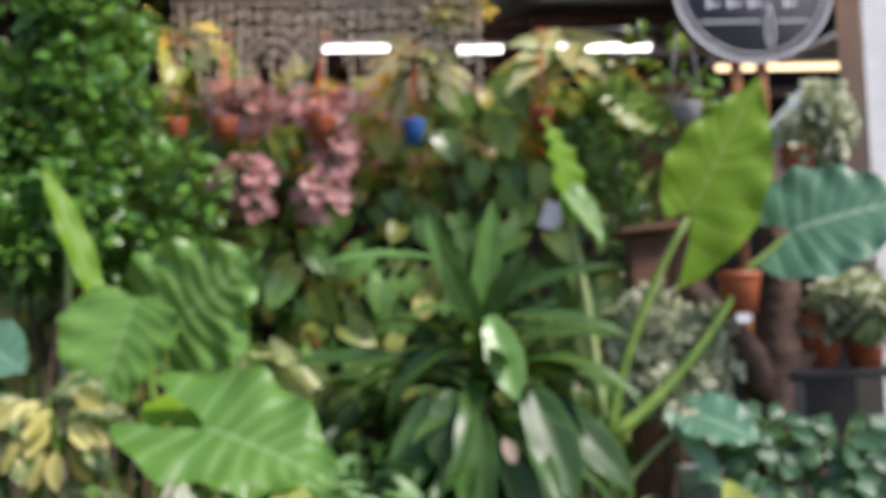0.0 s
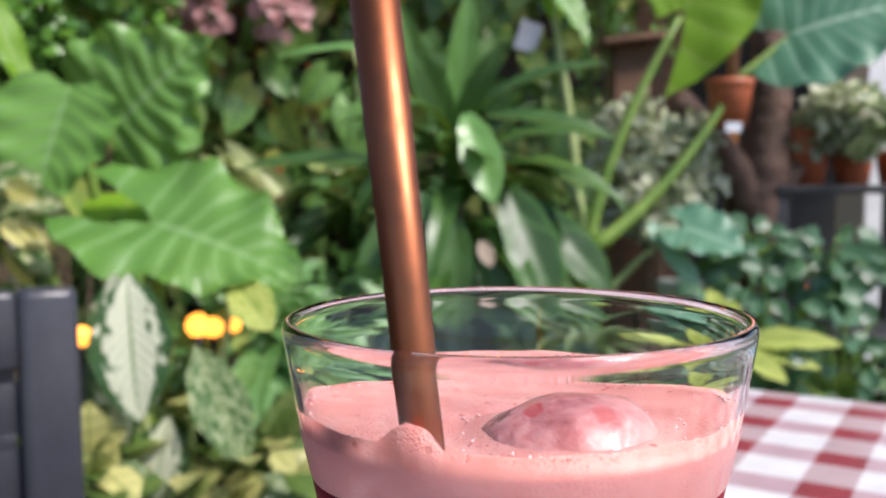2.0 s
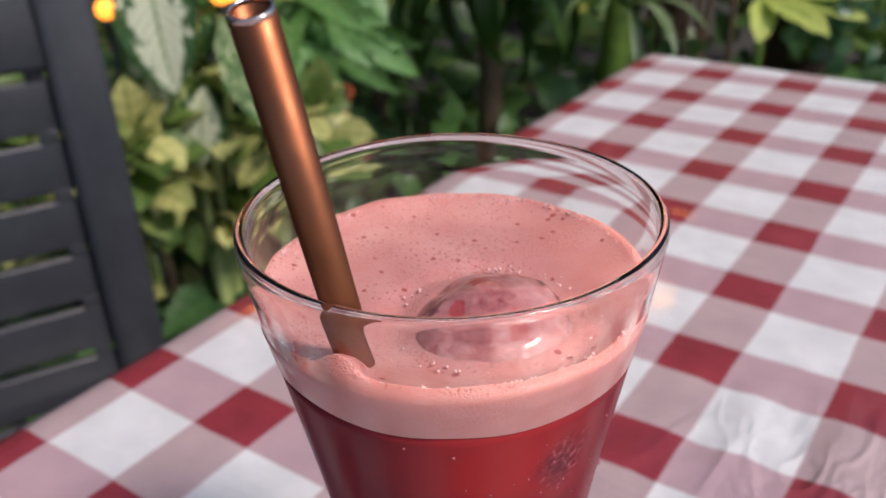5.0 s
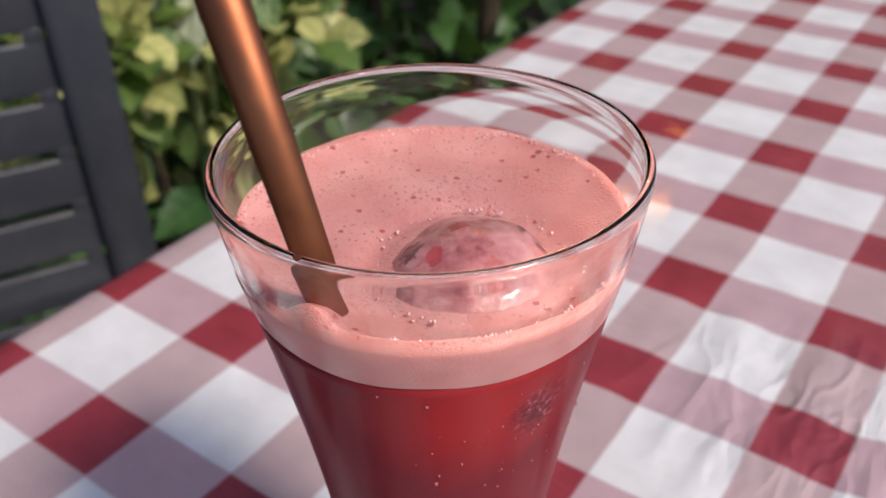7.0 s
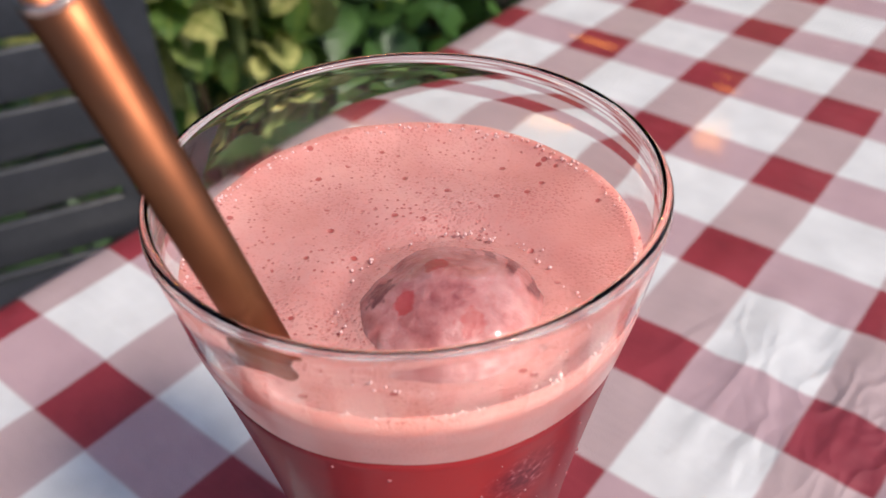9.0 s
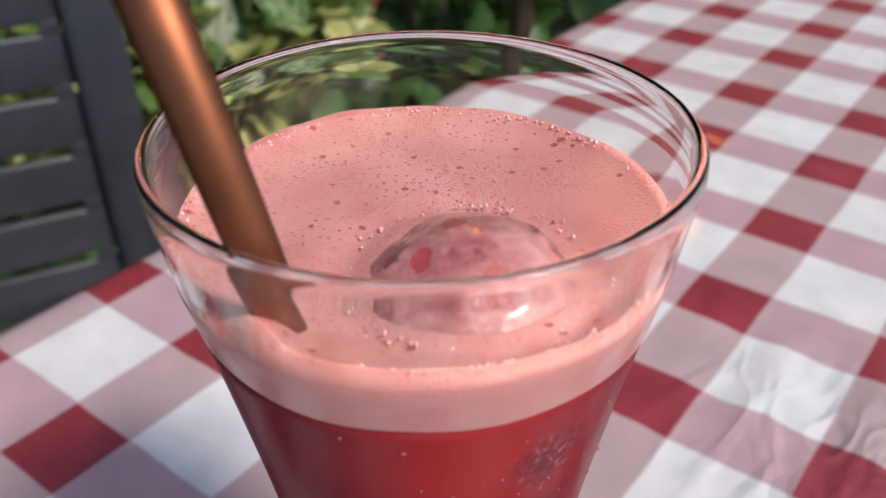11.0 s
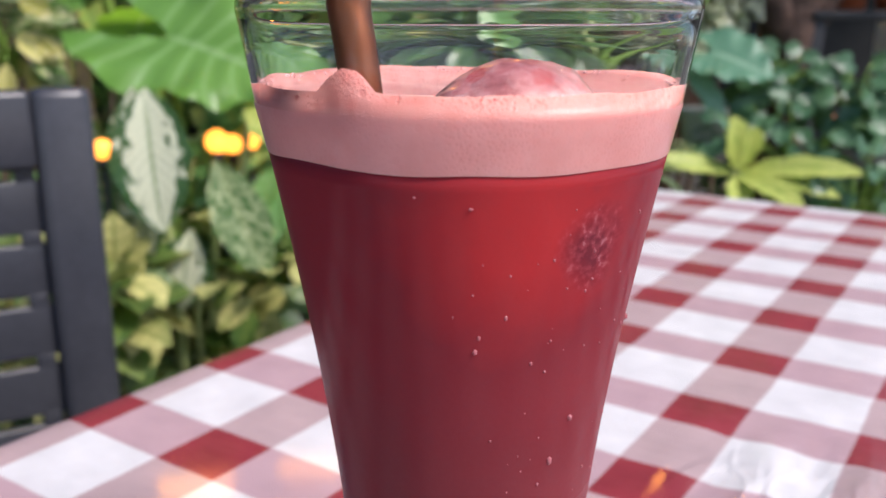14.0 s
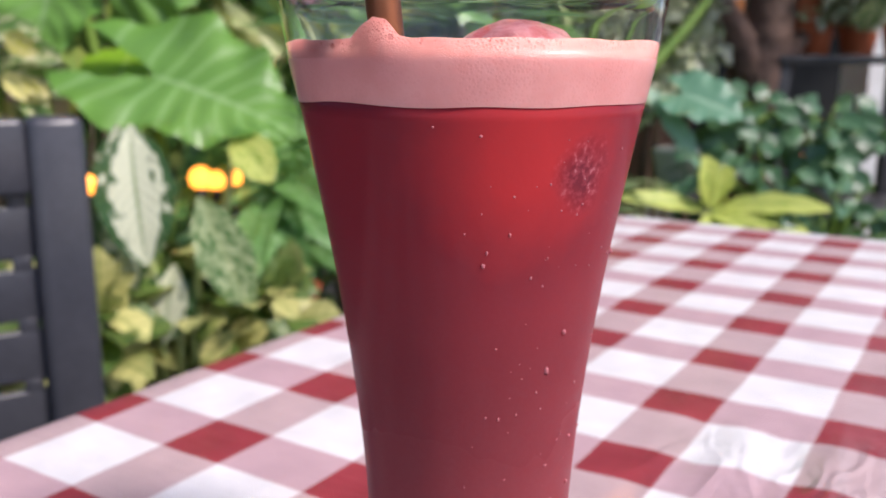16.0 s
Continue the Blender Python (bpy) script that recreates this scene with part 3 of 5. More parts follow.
def drink():
    g = thing("glass_tumbler", "tall flared clear drinking glass of red juice on the checked cloth", "drinking glass", (0, 0, GZ))
    t = 0.0012
    out = PROFILE + [(0.0404, 0.1676), (0.0406, 0.1689), (0.0405, 0.1701), (0.0399, 0.1708), (0.0390, 0.1708), (0.0386, 0.1699), (0.0387, 0.1681)]
    inn = [(r - t, z) for r, z in PROFILE[::-1] if z > 0.011]
    bm = lathe([(0, 0)] + out + inn + [(0.018, 0.0095), (0, 0.009)], 96)
    m, n, l, b = mat("clear_glass")
    n.remove(b)
    gl = n.new("ShaderNodeBsdfGlass")
    gl.inputs["IOR"].default_value, gl.inputs["Roughness"].default_value = 1.38, 0.0
    gl.inputs["Color"].default_value = (0.985, 0.99, 0.985, 1)
    l.new(gl.outputs[0], n["Material Output"].inputs["Surface"])
    wall = part("glass_wall", bm, m, g, "clear glass with a rounded rim")
    wall.visible_shadow = False

    # juice below, foam above, filling the glass
    m, n, l, b = mat("berry_juice")
    sw = noise_node(n, l, 16.0, 3)
    tc = n.new("ShaderNodeTexCoord").outputs["Object"]
    # ice showing through the juice: a painted red glow near it, a rough dark patch where it touches the wall

    def glow_ice_mask(at, reach, power):
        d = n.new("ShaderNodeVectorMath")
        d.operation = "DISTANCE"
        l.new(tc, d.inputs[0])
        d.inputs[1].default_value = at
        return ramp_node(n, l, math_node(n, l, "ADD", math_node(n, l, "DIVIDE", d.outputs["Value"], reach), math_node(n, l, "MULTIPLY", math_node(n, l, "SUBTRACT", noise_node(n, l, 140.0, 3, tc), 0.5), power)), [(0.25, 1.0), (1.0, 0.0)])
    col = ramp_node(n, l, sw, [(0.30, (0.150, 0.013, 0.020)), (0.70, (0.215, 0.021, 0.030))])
    # light glowing through the juice, put into its colour as brighter red
    col = mix_node(n, l, math_node(n, l, "MULTIPLY", glow_ice_mask((0.008, -0.034, 0.136), 0.024, 0.3), 0.72), col, (0.45, 0.028, 0.028))
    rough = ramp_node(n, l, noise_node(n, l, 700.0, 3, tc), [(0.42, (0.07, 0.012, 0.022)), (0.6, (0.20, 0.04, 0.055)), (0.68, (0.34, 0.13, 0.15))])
    col = mix_node(n, l, math_node(n, l, "MULTIPLY", glow_ice_mask((0.0195, -0.0280, 0.1325), 0.0080, 0.9), 0.75), col, rough)
    # chill mist on the wall, thicker lower down
    zc = n.new("ShaderNodeSeparateXYZ")
    l.new(tc, zc.inputs[0])
    fine = noise_node(n, l, 900.0, 4, tc)
    up = math_node(n, l, "ADD", math_node(n, l, "MULTIPLY", zc.outputs[2], 7.0), math_node(n, l, "MULTIPLY", noise_node(n, l, 45.0, 3, tc), 0.25))
    mist = math_node(n, l, "MULTIPLY", ramp_node(n, l, up, [(0.0, 0.15), (1.0, 0.005)]), math_node(n, l, "ADD", 0.7, math_node(n, l, "MULTIPLY", fine, 0.6)))
    col = mix_node(n, l, mist, col, (0.60, 0.34, 0.35))
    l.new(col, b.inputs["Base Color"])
    b.inputs["Coat Weight"].default_value, b.inputs["Coat IOR"].default_value = 0.3, 1.35
    l.new(ramp_node(n, l, up, [(0.0, 0.55), (1.1, 0.14)]), b.inputs["Coat Roughness"])
    bump_node(n, l, fine, 0.10, 0.0003, b)
    b.inputs["Subsurface Weight"].default_value, b.inputs["Subsurface Scale"].default_value = 0.2, 0.006
    b.inputs["Subsurface Radius"].default_value = (1.0, 0.15, 0.12)
    b.inputs["Roughness"].default_value, b.inputs["Specular IOR Level"].default_value = 0.7, 0.05
    gap = 0.0006
    skin = -0.00010
    lev = 0.1457
    body = [(0, 0.0100), (0.0200, 0.0108)] + [(r - skin, z) for r, z in PROFILE if 0.012 <= z < lev] + [(float(np.interp(lev, [q[1] for q in PROFILE], [q[0] for q in PROFILE])) - skin, lev), (0, lev)]
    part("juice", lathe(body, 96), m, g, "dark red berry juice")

    m, n, l, b = mat("pink_foam")
    tc = n.new("ShaderNodeTexCoord").outputs["Object"]
    big = noise_node(n, l, 60.0, 4, tc)
    v1 = n.new("ShaderNodeTexVoronoi")
    v1.inputs["Scale"].default_value = 260.0
    l.new(tc, v1.inputs["Vector"])
    v2 = n.new("ShaderNodeTexVoronoi")
    v2.inputs["Scale"].default_value = 760.0
    l.new(tc, v2.inputs["Vector"])
    rare = math_node(n, l, "MULTIPLY", ramp_node(n, l, v1.outputs["Distance"], [(0.13, 1.0), (0.19, 0.0)]), ramp_node(n, l, noise_node(n, l, 120.0, 2, tc), [(0.48, 0.0), (0.54, 1.0)]))
    tiny = math_node(n, l, "MULTIPLY", ramp_node(n, l, v2.outputs["Distance"], [(0.15, 1.0), (0.27, 0.0)]), ramp_node(n, l, noise_node(n, l, 60.0, 3, tc), [(0.36, 0.0), (0.58, 0.85)]))
    nz = n.new("ShaderNodeSeparateXYZ")
    l.new(n.new("ShaderNodeNewGeometry").outputs["Normal"], nz.inputs[0])
    hole = math_node(n, l, "MULTIPLY", math_node(n, l, "MAXIMUM", rare, tiny), ramp_node(n, l, nz.outputs[2], [(0.35, 0.06), (0.85, 1.0)]))
    v3 = n.new("ShaderNodeTexVoronoi")
    v3.inputs["Scale"].default_value = 1500.0
    l.new(tc, v3.inputs["Vector"])
    grain = math_node(n, l, "MULTIPLY", ramp_node(n, l, v3.outputs["Distance"], [(0.2, 0.35), (0.55, 0.0)]), ramp_node(n, l, noise_node(n, l, 90.0, 3, tc), [(0.4, 0.25), (0.62, 1.0)]))
    hole = math_node(n, l, "MAXIMUM", hole, math_node(n, l, "MULTIPLY", grain, ramp_node(n, l, nz.outputs[2], [(0.35, 0.25), (0.85, 1.0)])))
    l.new(ramp_node(n, l, nz.outputs[2], [(0.1, 0.6), (0.5, 0.0)]), b.inputs["Coat Weight"])
    b.inputs["Coat Roughness"].default_value = 0.12
    base = ramp_node(n, l, big, [(0.3, (0.545, 0.212, 0.190)), (0.7, (0.665, 0.318, 0.288))])
    l.new(mix_node(n, l, math_node(n, l, "MULTIPLY", hole, 0.85), base, (0.36, 0.05, 0.045)), b.inputs["Base Color"])
    b.inputs["Roughness"].default_value = 0.5
    b.inputs["Subsurface Weight"].default_value, b.inputs["Subsurface Scale"].default_value = 0.4, 0.004
    b.inputs["Subsurface Radius"].default_value = (1.0, 0.4, 0.35)
    bump_node(n, l, math_node(n, l, "SUBTRACT", math_node(n, l, "MULTIPLY", big, 0.3), hole), 0.5, 0.0006, b)
    foam_mat = m
    fz0, fz1 = lev - 0.0004, 0.1540
    ri = lambda z: float(np.interp(z, [q[1] for q in PROFILE], [q[0] for q in PROFILE])) - gap
    bm = bmesh.new()
    nr, na = 26, 96
    rings = []
    straw_at, ice_at = Vector((-0.0166, -0.0272)), Vector((0.008, -0.012))
    for k in range(nr + 1):
        ring = []
        for a in range(na):
            th = 2 * math.pi * a / na
            rr = ri(fz1) * k / nr
            p = Vector((rr * math.cos(th), rr * math.sin(th)))
            z = fz1 + 0.0007 * noise.noise(Vector((p.x * 90, p.y * 90, 1))) + 0.0030 * (k / nr) ** 9
            z += 0.0038 * math.exp(-(((p - straw_at + Vector((0.001, 0.0045))).length) / 0.0038) ** 4)
            z -= 0.0012 * math.exp(-(((p - ice_at).length - 0.0185) / 0.003) ** 2)
            ring.append(bm.verts.new((p.x, p.y, z)))
            if k == 0:
                break
        rings.append(ring)
    low = []
    for zz in (fz1 - 0.0010, fz0 + (fz1 - fz0) * 0.5, fz0):
        low.append([bm.verts.new(((ri(zz) + gap - skin + 0.00012) * math.cos(2 * math.pi * a / na), (ri(zz) + gap - skin + 0.00012) * math.sin(2 * math.pi * a / na), zz + (0.0009 * noise.noise(Vector((math.cos(2 * math.pi * a / na) * 2, math.sin(2 * math.pi * a / na) * 2, 5))) if zz == fz0 else 0))) for a in range(na)])
    rings += low
    for A_, B_ in zip(rings, rings[1:]):
        for a in range(na):
            j = (a + 1) % na
            if len(A_) == 1:
                bm.faces.new((A_[0], B_[a], B_[j]))
            else:
                bm.faces.new((A_[a], B_[a], B_[j], A_[j]))
    part("foam", bm, foam_mat, g, "thick pale pink bubbly foam")

    rng = random.Random(6)
    bm = bmesh.new()
    for k in range(420):
        if k < 260:
            th, rr = rng.uniform(0, 2 * math.pi), ri(fz1) - abs(rng.gauss(0, 0.0007)) - 0.0004
            px, py, pz = rr * math.cos(th), rr * math.sin(th), fz1 + 0.0030 * (rr / ri(fz1)) ** 9
        elif k < 330:
            th, rr = rng.uniform(0, 2 * math.pi), 0.0172 + abs(rng.gauss(0, 0.0015))
            px, py, pz = ice_at.x + rr * math.cos(th), ice_at.y + rr * math.sin(th), fz1 - 0.0004
        else:
            px, py = straw_at.x + rng.gauss(0, 0.003), straw_at.y - 0.004 + rng.gauss(0, 0.003)
            pz = fz1 + 0.0038 * math.exp(-(((Vector((px, py)) - straw_at + Vector((0.001, 0.0045))).length) / 0.0038) ** 4)
        if math.hypot(px, py) > ri(fz1) - 0.0004:
            continue
        bmesh.ops.create_icosphere(bm, subdivisions=1, radius=rng.uniform(0.00014, 0.0004), matrix=Matrix.Translation((px, py, pz)))
    m, n, l, b = mat("bubble_film")
    b.inputs["Base Color"].default_value = (0.85, 0.52, 0.50, 1)
    b.inputs["Roughness"].default_value, b.inputs["Coat Weight"].default_value = 0.25, 0.6
    b.inputs["Transmission Weight"].default_value, b.inputs["IOR"].default_value = 0.1, 1.3
    o = part("froth", bm, m, g, "tiny foam bubbles along the glass")
    o["kind"] = "stuff"

    # the ball of ice, floating half sunk and filmed with foam
    m, n, l, b = mat("foamy_ice")
    tc = n.new("ShaderNodeTexCoord").outputs["Object"]
    f = math_node(n, l, "ADD", math_node(n, l, "MULTIPLY", noise_node(n, l, 85.0, 3, tc), 0.6), math_node(n, l, "MULTIPLY", noise_node(n, l, 420.0, 6, tc), 0.4))
    col = ramp_node(n, l, f, [(0.32, (0.25, 0.05, 0.055)), (0.43, (0.46, 0.16, 0.155)), (0.6, (0.62, 0.31, 0.295))])

    def window(at, reach, wob=0.5):
        """A bare patch where the film of foam is broken."""
        d = n.new("ShaderNodeVectorMath")
        d.operation = "DISTANCE"
        l.new(tc, d.inputs[0])
        d.inputs[1].default_value = at
        k = math_node(n, l, "ADD", math_node(n, l, "DIVIDE", d.outputs["Value"], reach), math_node(n, l, "MULTIPLY", math_node(n, l, "SUBTRACT", noise_node(n, l, 520.0, 3, tc), 0.5), wob))
        return ramp_node(n, l, k, [(0.75, 1.0), (1.0, 0.0)])
    for at, reach, c in (((-0.0072, -0.0045, 0.0125), 0.0022, (0.48, 0.05, 0.05)), ((-0.0030, 0.0020, 0.0145), 0.0020, (0.40, 0.06, 0.06)),
                         ((-0.0112, -0.0005, 0.0100), 0.0030, (0.13, 0.02, 0.03)), ((0.0030, -0.0080, 0.0115), 0.0026, (0.48, 0.10, 0.09))):
        col = mix_node(n, l, math_node(n, l, "MULTIPLY", window(at, reach, 1.6), 0.8), col, c)
    # dark cracks round the far shoulder
    wv = n.new("ShaderNodeTexWave")
    wv.inputs["Scale"].default_value, wv.inputs["Distortion"].default_value, wv.inputs["Detail"].default_value = 95.0, 5.0, 3.0
    l.new(tc, wv.inputs["Vector"])
    crack = math_node(n, l, "MULTIPLY", ramp_node(n, l, wv.outputs["Fac"], [(0.35, 0.0), (0.6, 1.0)]), math_node(n, l, "MAXIMUM", window((0.0105, 0.0045, 0.0105), 0.0050, 0.5), window((0.0060, 0.0088, 0.0108), 0.0046, 0.5)))
    col = mix_node(n, l, math_node(n, l, "MULTIPLY", crack, 0.85), col, (0.13, 0.025, 0.035))
    l.new(col, b.inputs["Base Color"])
    b.inputs["Roughness"].default_value, b.inputs["Coat Weight"].default_value, b.inputs["Coat Roughness"].default_value = 0.4, 0.6, 0.10
    b.inputs["Subsurface Weight"].default_value, b.inputs["Subsurface Scale"].default_value = 0.5, 0.006
    b.inputs["Subsurface Radius"].default_value = (1.0, 0.3, 0.28)
    bump_node(n, l, f, 0.7, 0.002, b)
    bm = bmesh.new()
    bmesh.ops.create_icosphere(bm, subdivisions=5, radius=0.0165)
    for v in bm.verts:
        v.co *= 1 + 0.07 * noise.noise(v.co * 110) + 0.025 * noise.noise(v.co * 300) + 0.008 * noise.noise(v.co * 800)
        v.co.z *= 0.9
    o = part("ice_ball", bm, m, None)
    o.location = (0.008, -0.0125, GZ + 0.1462)
    tagged(o, "round ice ball coated in pink foam floating in the juice", "ice")

    # copper straw: an open tube
    m, n, l, b = mat("copper")
    f = noise_node(n, l, 40.0, 3)
    l.new(ramp_node(n, l, f, [(0.3, (0.23, 0.08, 0.038)), (0.7, (0.34, 0.125, 0.06))]), b.inputs["Base Color"])
    b.inputs["Metallic"].default_value = 1.0
    l.new(ramp_node(n, l, noise_node(n, l, 300.0, 4), [(0.3, 0.36), (0.8, 0.50)]), b.inputs["Roughness"])
    R0, R1, length = 0.0031, 0.0026, 0.168
    tip, low_ = Vector((-0.0222, -0.0452, 0.9712)), Vector((-0.0163, -0.0265, 0.907))
    d = (tip - low_).normalized()
    straw = thing("drinking_straw", "round copper metal drinking straw standing in the juice", "straw")
    straw.matrix_world = Matrix.Translation(tip - d * length) @ d.to_track_quat("Z", "Y").to_matrix().to_4x4()
    part("tube", lathe([(R0, 0), (R0, length - 0.0008), (R1, length - 0.0008), (R1, 0)], 40, closed=True), m, straw)
    ml, n, l, b = mat("polished_lip")
    b.inputs["Base Color"].default_value, b.inputs["Metallic"].default_value, b.inputs["Roughness"].default_value = (0.72, 0.62, 0.56, 1), 1.0, 0.18
    part("lip", lathe([(R0, length - 0.0007), (R0 - 0.0001, length - 0.0002), (R0 - 0.00025, length), (R1, length), (R1, length - 0.0007)], 40, closed=True), ml, straw, "worn silvery edge")

    # droplets on the outside and bubbles on the foam
    m, n, l, b = mat("water_drop")
    b.inputs["Transmission Weight"].default_value, b.inputs["Roughness"].default_value, b.inputs["IOR"].default_value = 0.45, 0.08, 1.33
    b.inputs["Base Color"].default_value = (0.62, 0.20, 0.22, 1)
    rng = random.Random(8)
    bm = bmesh.new()
    for k in range(80):
        th = rng.gauss(-0.95, 0.40)
        z = rng.uniform(0.05, 0.142)
        r = ri(z) + gap - skin
        s = rng.uniform(0.00010, 0.00032) if k % 8 else rng.uniform(0.0004, 0.0006)
        bmesh.ops.create_icosphere(bm, subdivisions=1, radius=s, matrix=Matrix.Translation((r * math.cos(th), r * math.sin(th), z)) @ Matrix.Diagonal((1, 1, rng.uniform(0.8, 1.8), 1)))
    o = part("condensation", bm, m, g, "small clear water drops")
    o["kind"] = "stuff"


drink()


# ---- the resin chair at the table's side ----
def chair():
    c = thing("garden_chair", "dark grey resin garden chair with a slotted back", "chair", (-0.311, 0.603, 0))
    c.rotation_euler = (0, 0, radians(30))
    # local x runs from the far post towards the near one (negative), y is behind the chair
    wd, top, pitch = 0.50, 0.861, 0.0565
    for x in (-0.024, -wd + 0.024):
        part("post", box(0.048, 0.03, top - 0.40, (x, 0.005, (top + 0.40) / 2), 0.009), M["chair_grey"], c)
    part("top_rail", box(wd - 0.0945, 0.026, 0.067, (-wd / 2, 0.006, top - 0.0345), 0.006), M["chair_grey"], c)
    for k in range(7):
        part("slat", box(wd - 0.0945, 0.010, pitch - 0.0095, (-wd / 2, 0.008, top - 0.073 - pitch / 2 - pitch * k), 0.002), M["chair_grey"], c)
    for k in range(8):
        part("spacer", box(0.016, 0.010, 0.013, (-0.0585, 0.008, top - 0.073 - pitch * k), 0.001), M["chair_grey"], c)
    part("seat", box(wd, 0.44, 0.03, (-wd / 2, -0.235, 0.44), 0.008), M["chair_grey"], c)
    for x in (-0.022, -wd + 0.022):
        for y in (-0.42, 0.005):
            part("leg", box(0.04, 0.035, 0.425, (x, y, 0.2125), 0.006), M["chair_grey"], c)


chair()


# ================= the plants, from the nearest to the wall =================
def stalk(parent, a, b, bend, r0, r1, material, name="stalk", n=10, sides=8):
    pts = [p - Vector(parent.location) for p in arc(a, b, bend, n)]
    return part(name, tube(pts, list(np.linspace(r0, r1, n)), sides), material, parent)


# ---- elephant ear by the chair ----
E1 = thing("elephant_ear_plant", "large green elephant ear plant with broad ruffled leaves", "plant", (-0.56, 1.62, 0))
root = (-0.56, 1.62, 0.02)
leaf(E1, "elephant", (-0.631, 1.660, 1.065), (-0.425, 1.620, 1.240), (0.15, -1, 0.45), 0.369, M["elephant"], 0.25, 0.12, 0.045, 0.03, 40, 8, 3)
leaf(E1, "elephant", (-0.658, 1.500, 1.131), (-0.707, 1.420, 0.874), (-0.1, -1, 0.45), 0.262, M["elephant"], 0.2, 0.2, 0.03, 0.03, 40, 8, 5, lobes=(0.05, 0.08))
leaf(E1, "elephant", (-0.455, 1.300, 0.887), (-0.194, 1.220, 0.788), (0.12, -0.75, 0.9), 0.301, M["elephant"], 0.3, 0.14, 0.045, 0.03, 40, 8, 7, lobes=(0.62, 0.62))
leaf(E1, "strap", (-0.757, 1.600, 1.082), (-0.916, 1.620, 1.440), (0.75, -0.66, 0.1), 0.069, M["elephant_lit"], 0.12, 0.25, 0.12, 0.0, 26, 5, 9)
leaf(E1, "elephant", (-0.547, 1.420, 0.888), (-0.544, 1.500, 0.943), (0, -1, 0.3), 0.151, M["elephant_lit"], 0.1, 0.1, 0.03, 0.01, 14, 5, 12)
for b, r in (((-0.635, 1.670, 1.065), 0.010), ((-0.665, 1.520, 1.132), 0.009), ((-0.458, 1.310, 0.886), 0.010), ((-0.849, 1.630, 1.000), 0.008), ((-0.550, 1.430, 0.887), 0.008)):
    stalk(E1, root, b, (0, 0.05, 0.02), 0.022, r, M["green_stalk"])
stalk(E1, (-0.849, 1.630, 1.000), (-0.855, 1.620, 1.299), (0, 0, 0), 0.008, 0.006, M["pale_stalk"])
leaf(E1, "elephant", (-0.971, 1.500, 1.040), (-0.852, 1.450, 0.983), (0.1, -1, 0.5), 0.140, M["elephant_blue"], 0.2, 0.1, 0.02, 0.01, 18, 6, 14)

# ---- elephant ear on the right ----
E2 = thing("elephant_ear_plant", "tall elephant ear plant with one backlit lime leaf", "plant", (0.388, 2.000, 0.597))
rt = (0.393, 2.000, 0.768)
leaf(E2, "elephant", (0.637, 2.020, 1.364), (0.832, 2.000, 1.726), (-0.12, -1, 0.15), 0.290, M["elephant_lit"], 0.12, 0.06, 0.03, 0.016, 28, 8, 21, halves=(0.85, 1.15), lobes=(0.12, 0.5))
leaf(E2, "elephant", (0.933, 2.100, 1.319), (1.255, 2.000, 1.390), (0.05, -0.9, 0.5), 0.365, M["elephant_blue"], 0.35, 0.1, 0.025, 0.02, 26, 8, 23)
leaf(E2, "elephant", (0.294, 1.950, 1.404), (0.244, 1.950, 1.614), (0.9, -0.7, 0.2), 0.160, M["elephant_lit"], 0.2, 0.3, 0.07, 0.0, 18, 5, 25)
leaf(E2, "elephant", (0.294, 1.950, 1.404), (0.387, 1.920, 1.260), (0.6, -0.8, 0.4), 0.102, M["elephant"], 0.2, 0.5, 0.04, 0.0, 16, 5, 27)
leaf(E2, "elephant", (0.606, 1.900, 0.840), (0.734, 1.820, 0.779), (0.05, -0.75, 0.8), 0.178, M["elephant_blue"], 0.25, 0.12, 0.03, 0.01, 20, 6, 29)
leaf(E2, "strap", (0.525, 1.900, 0.848), (0.642, 1.850, 0.663), (0.3, -0.9, 0.5), 0.064, M["elephant_blue"], 0.3, 0.2, 0.05, 0.0, 14, 4, 31)
stalk(E2, rt, (0.630, 2.020, 1.349), (-0.03, 0, 0), 0.019, 0.008, M["green_stalk"])
stalk(E2, rt, (0.797, 2.080, 1.207), (0.02, 0, -0.03), 0.021, 0.008, M["green_stalk"])
stalk(E2, (0.797, 2.080, 1.207), (0.936, 2.110, 1.314), (0, 0, 0), 0.009, 0.007, M["green_stalk"])
stalk(E2, (0.377, 1.980, 0.828), (0.294, 1.950, 1.397), (0.01, 0, 0), 0.017, 0.006, M["pale_stalk"])
stalk(E2, (0.416, 1.950, 0.648), (0.606, 1.900, 0.833), (0, 0, 0.02), 0.010, 0.005, M["pale_stalk"])
stalk(E2, rt, (rt[0] - 0.02, rt[1], 0.0), (0, 0, 0), 0.030, 0.05, M["green_stalk"], "base_stem")

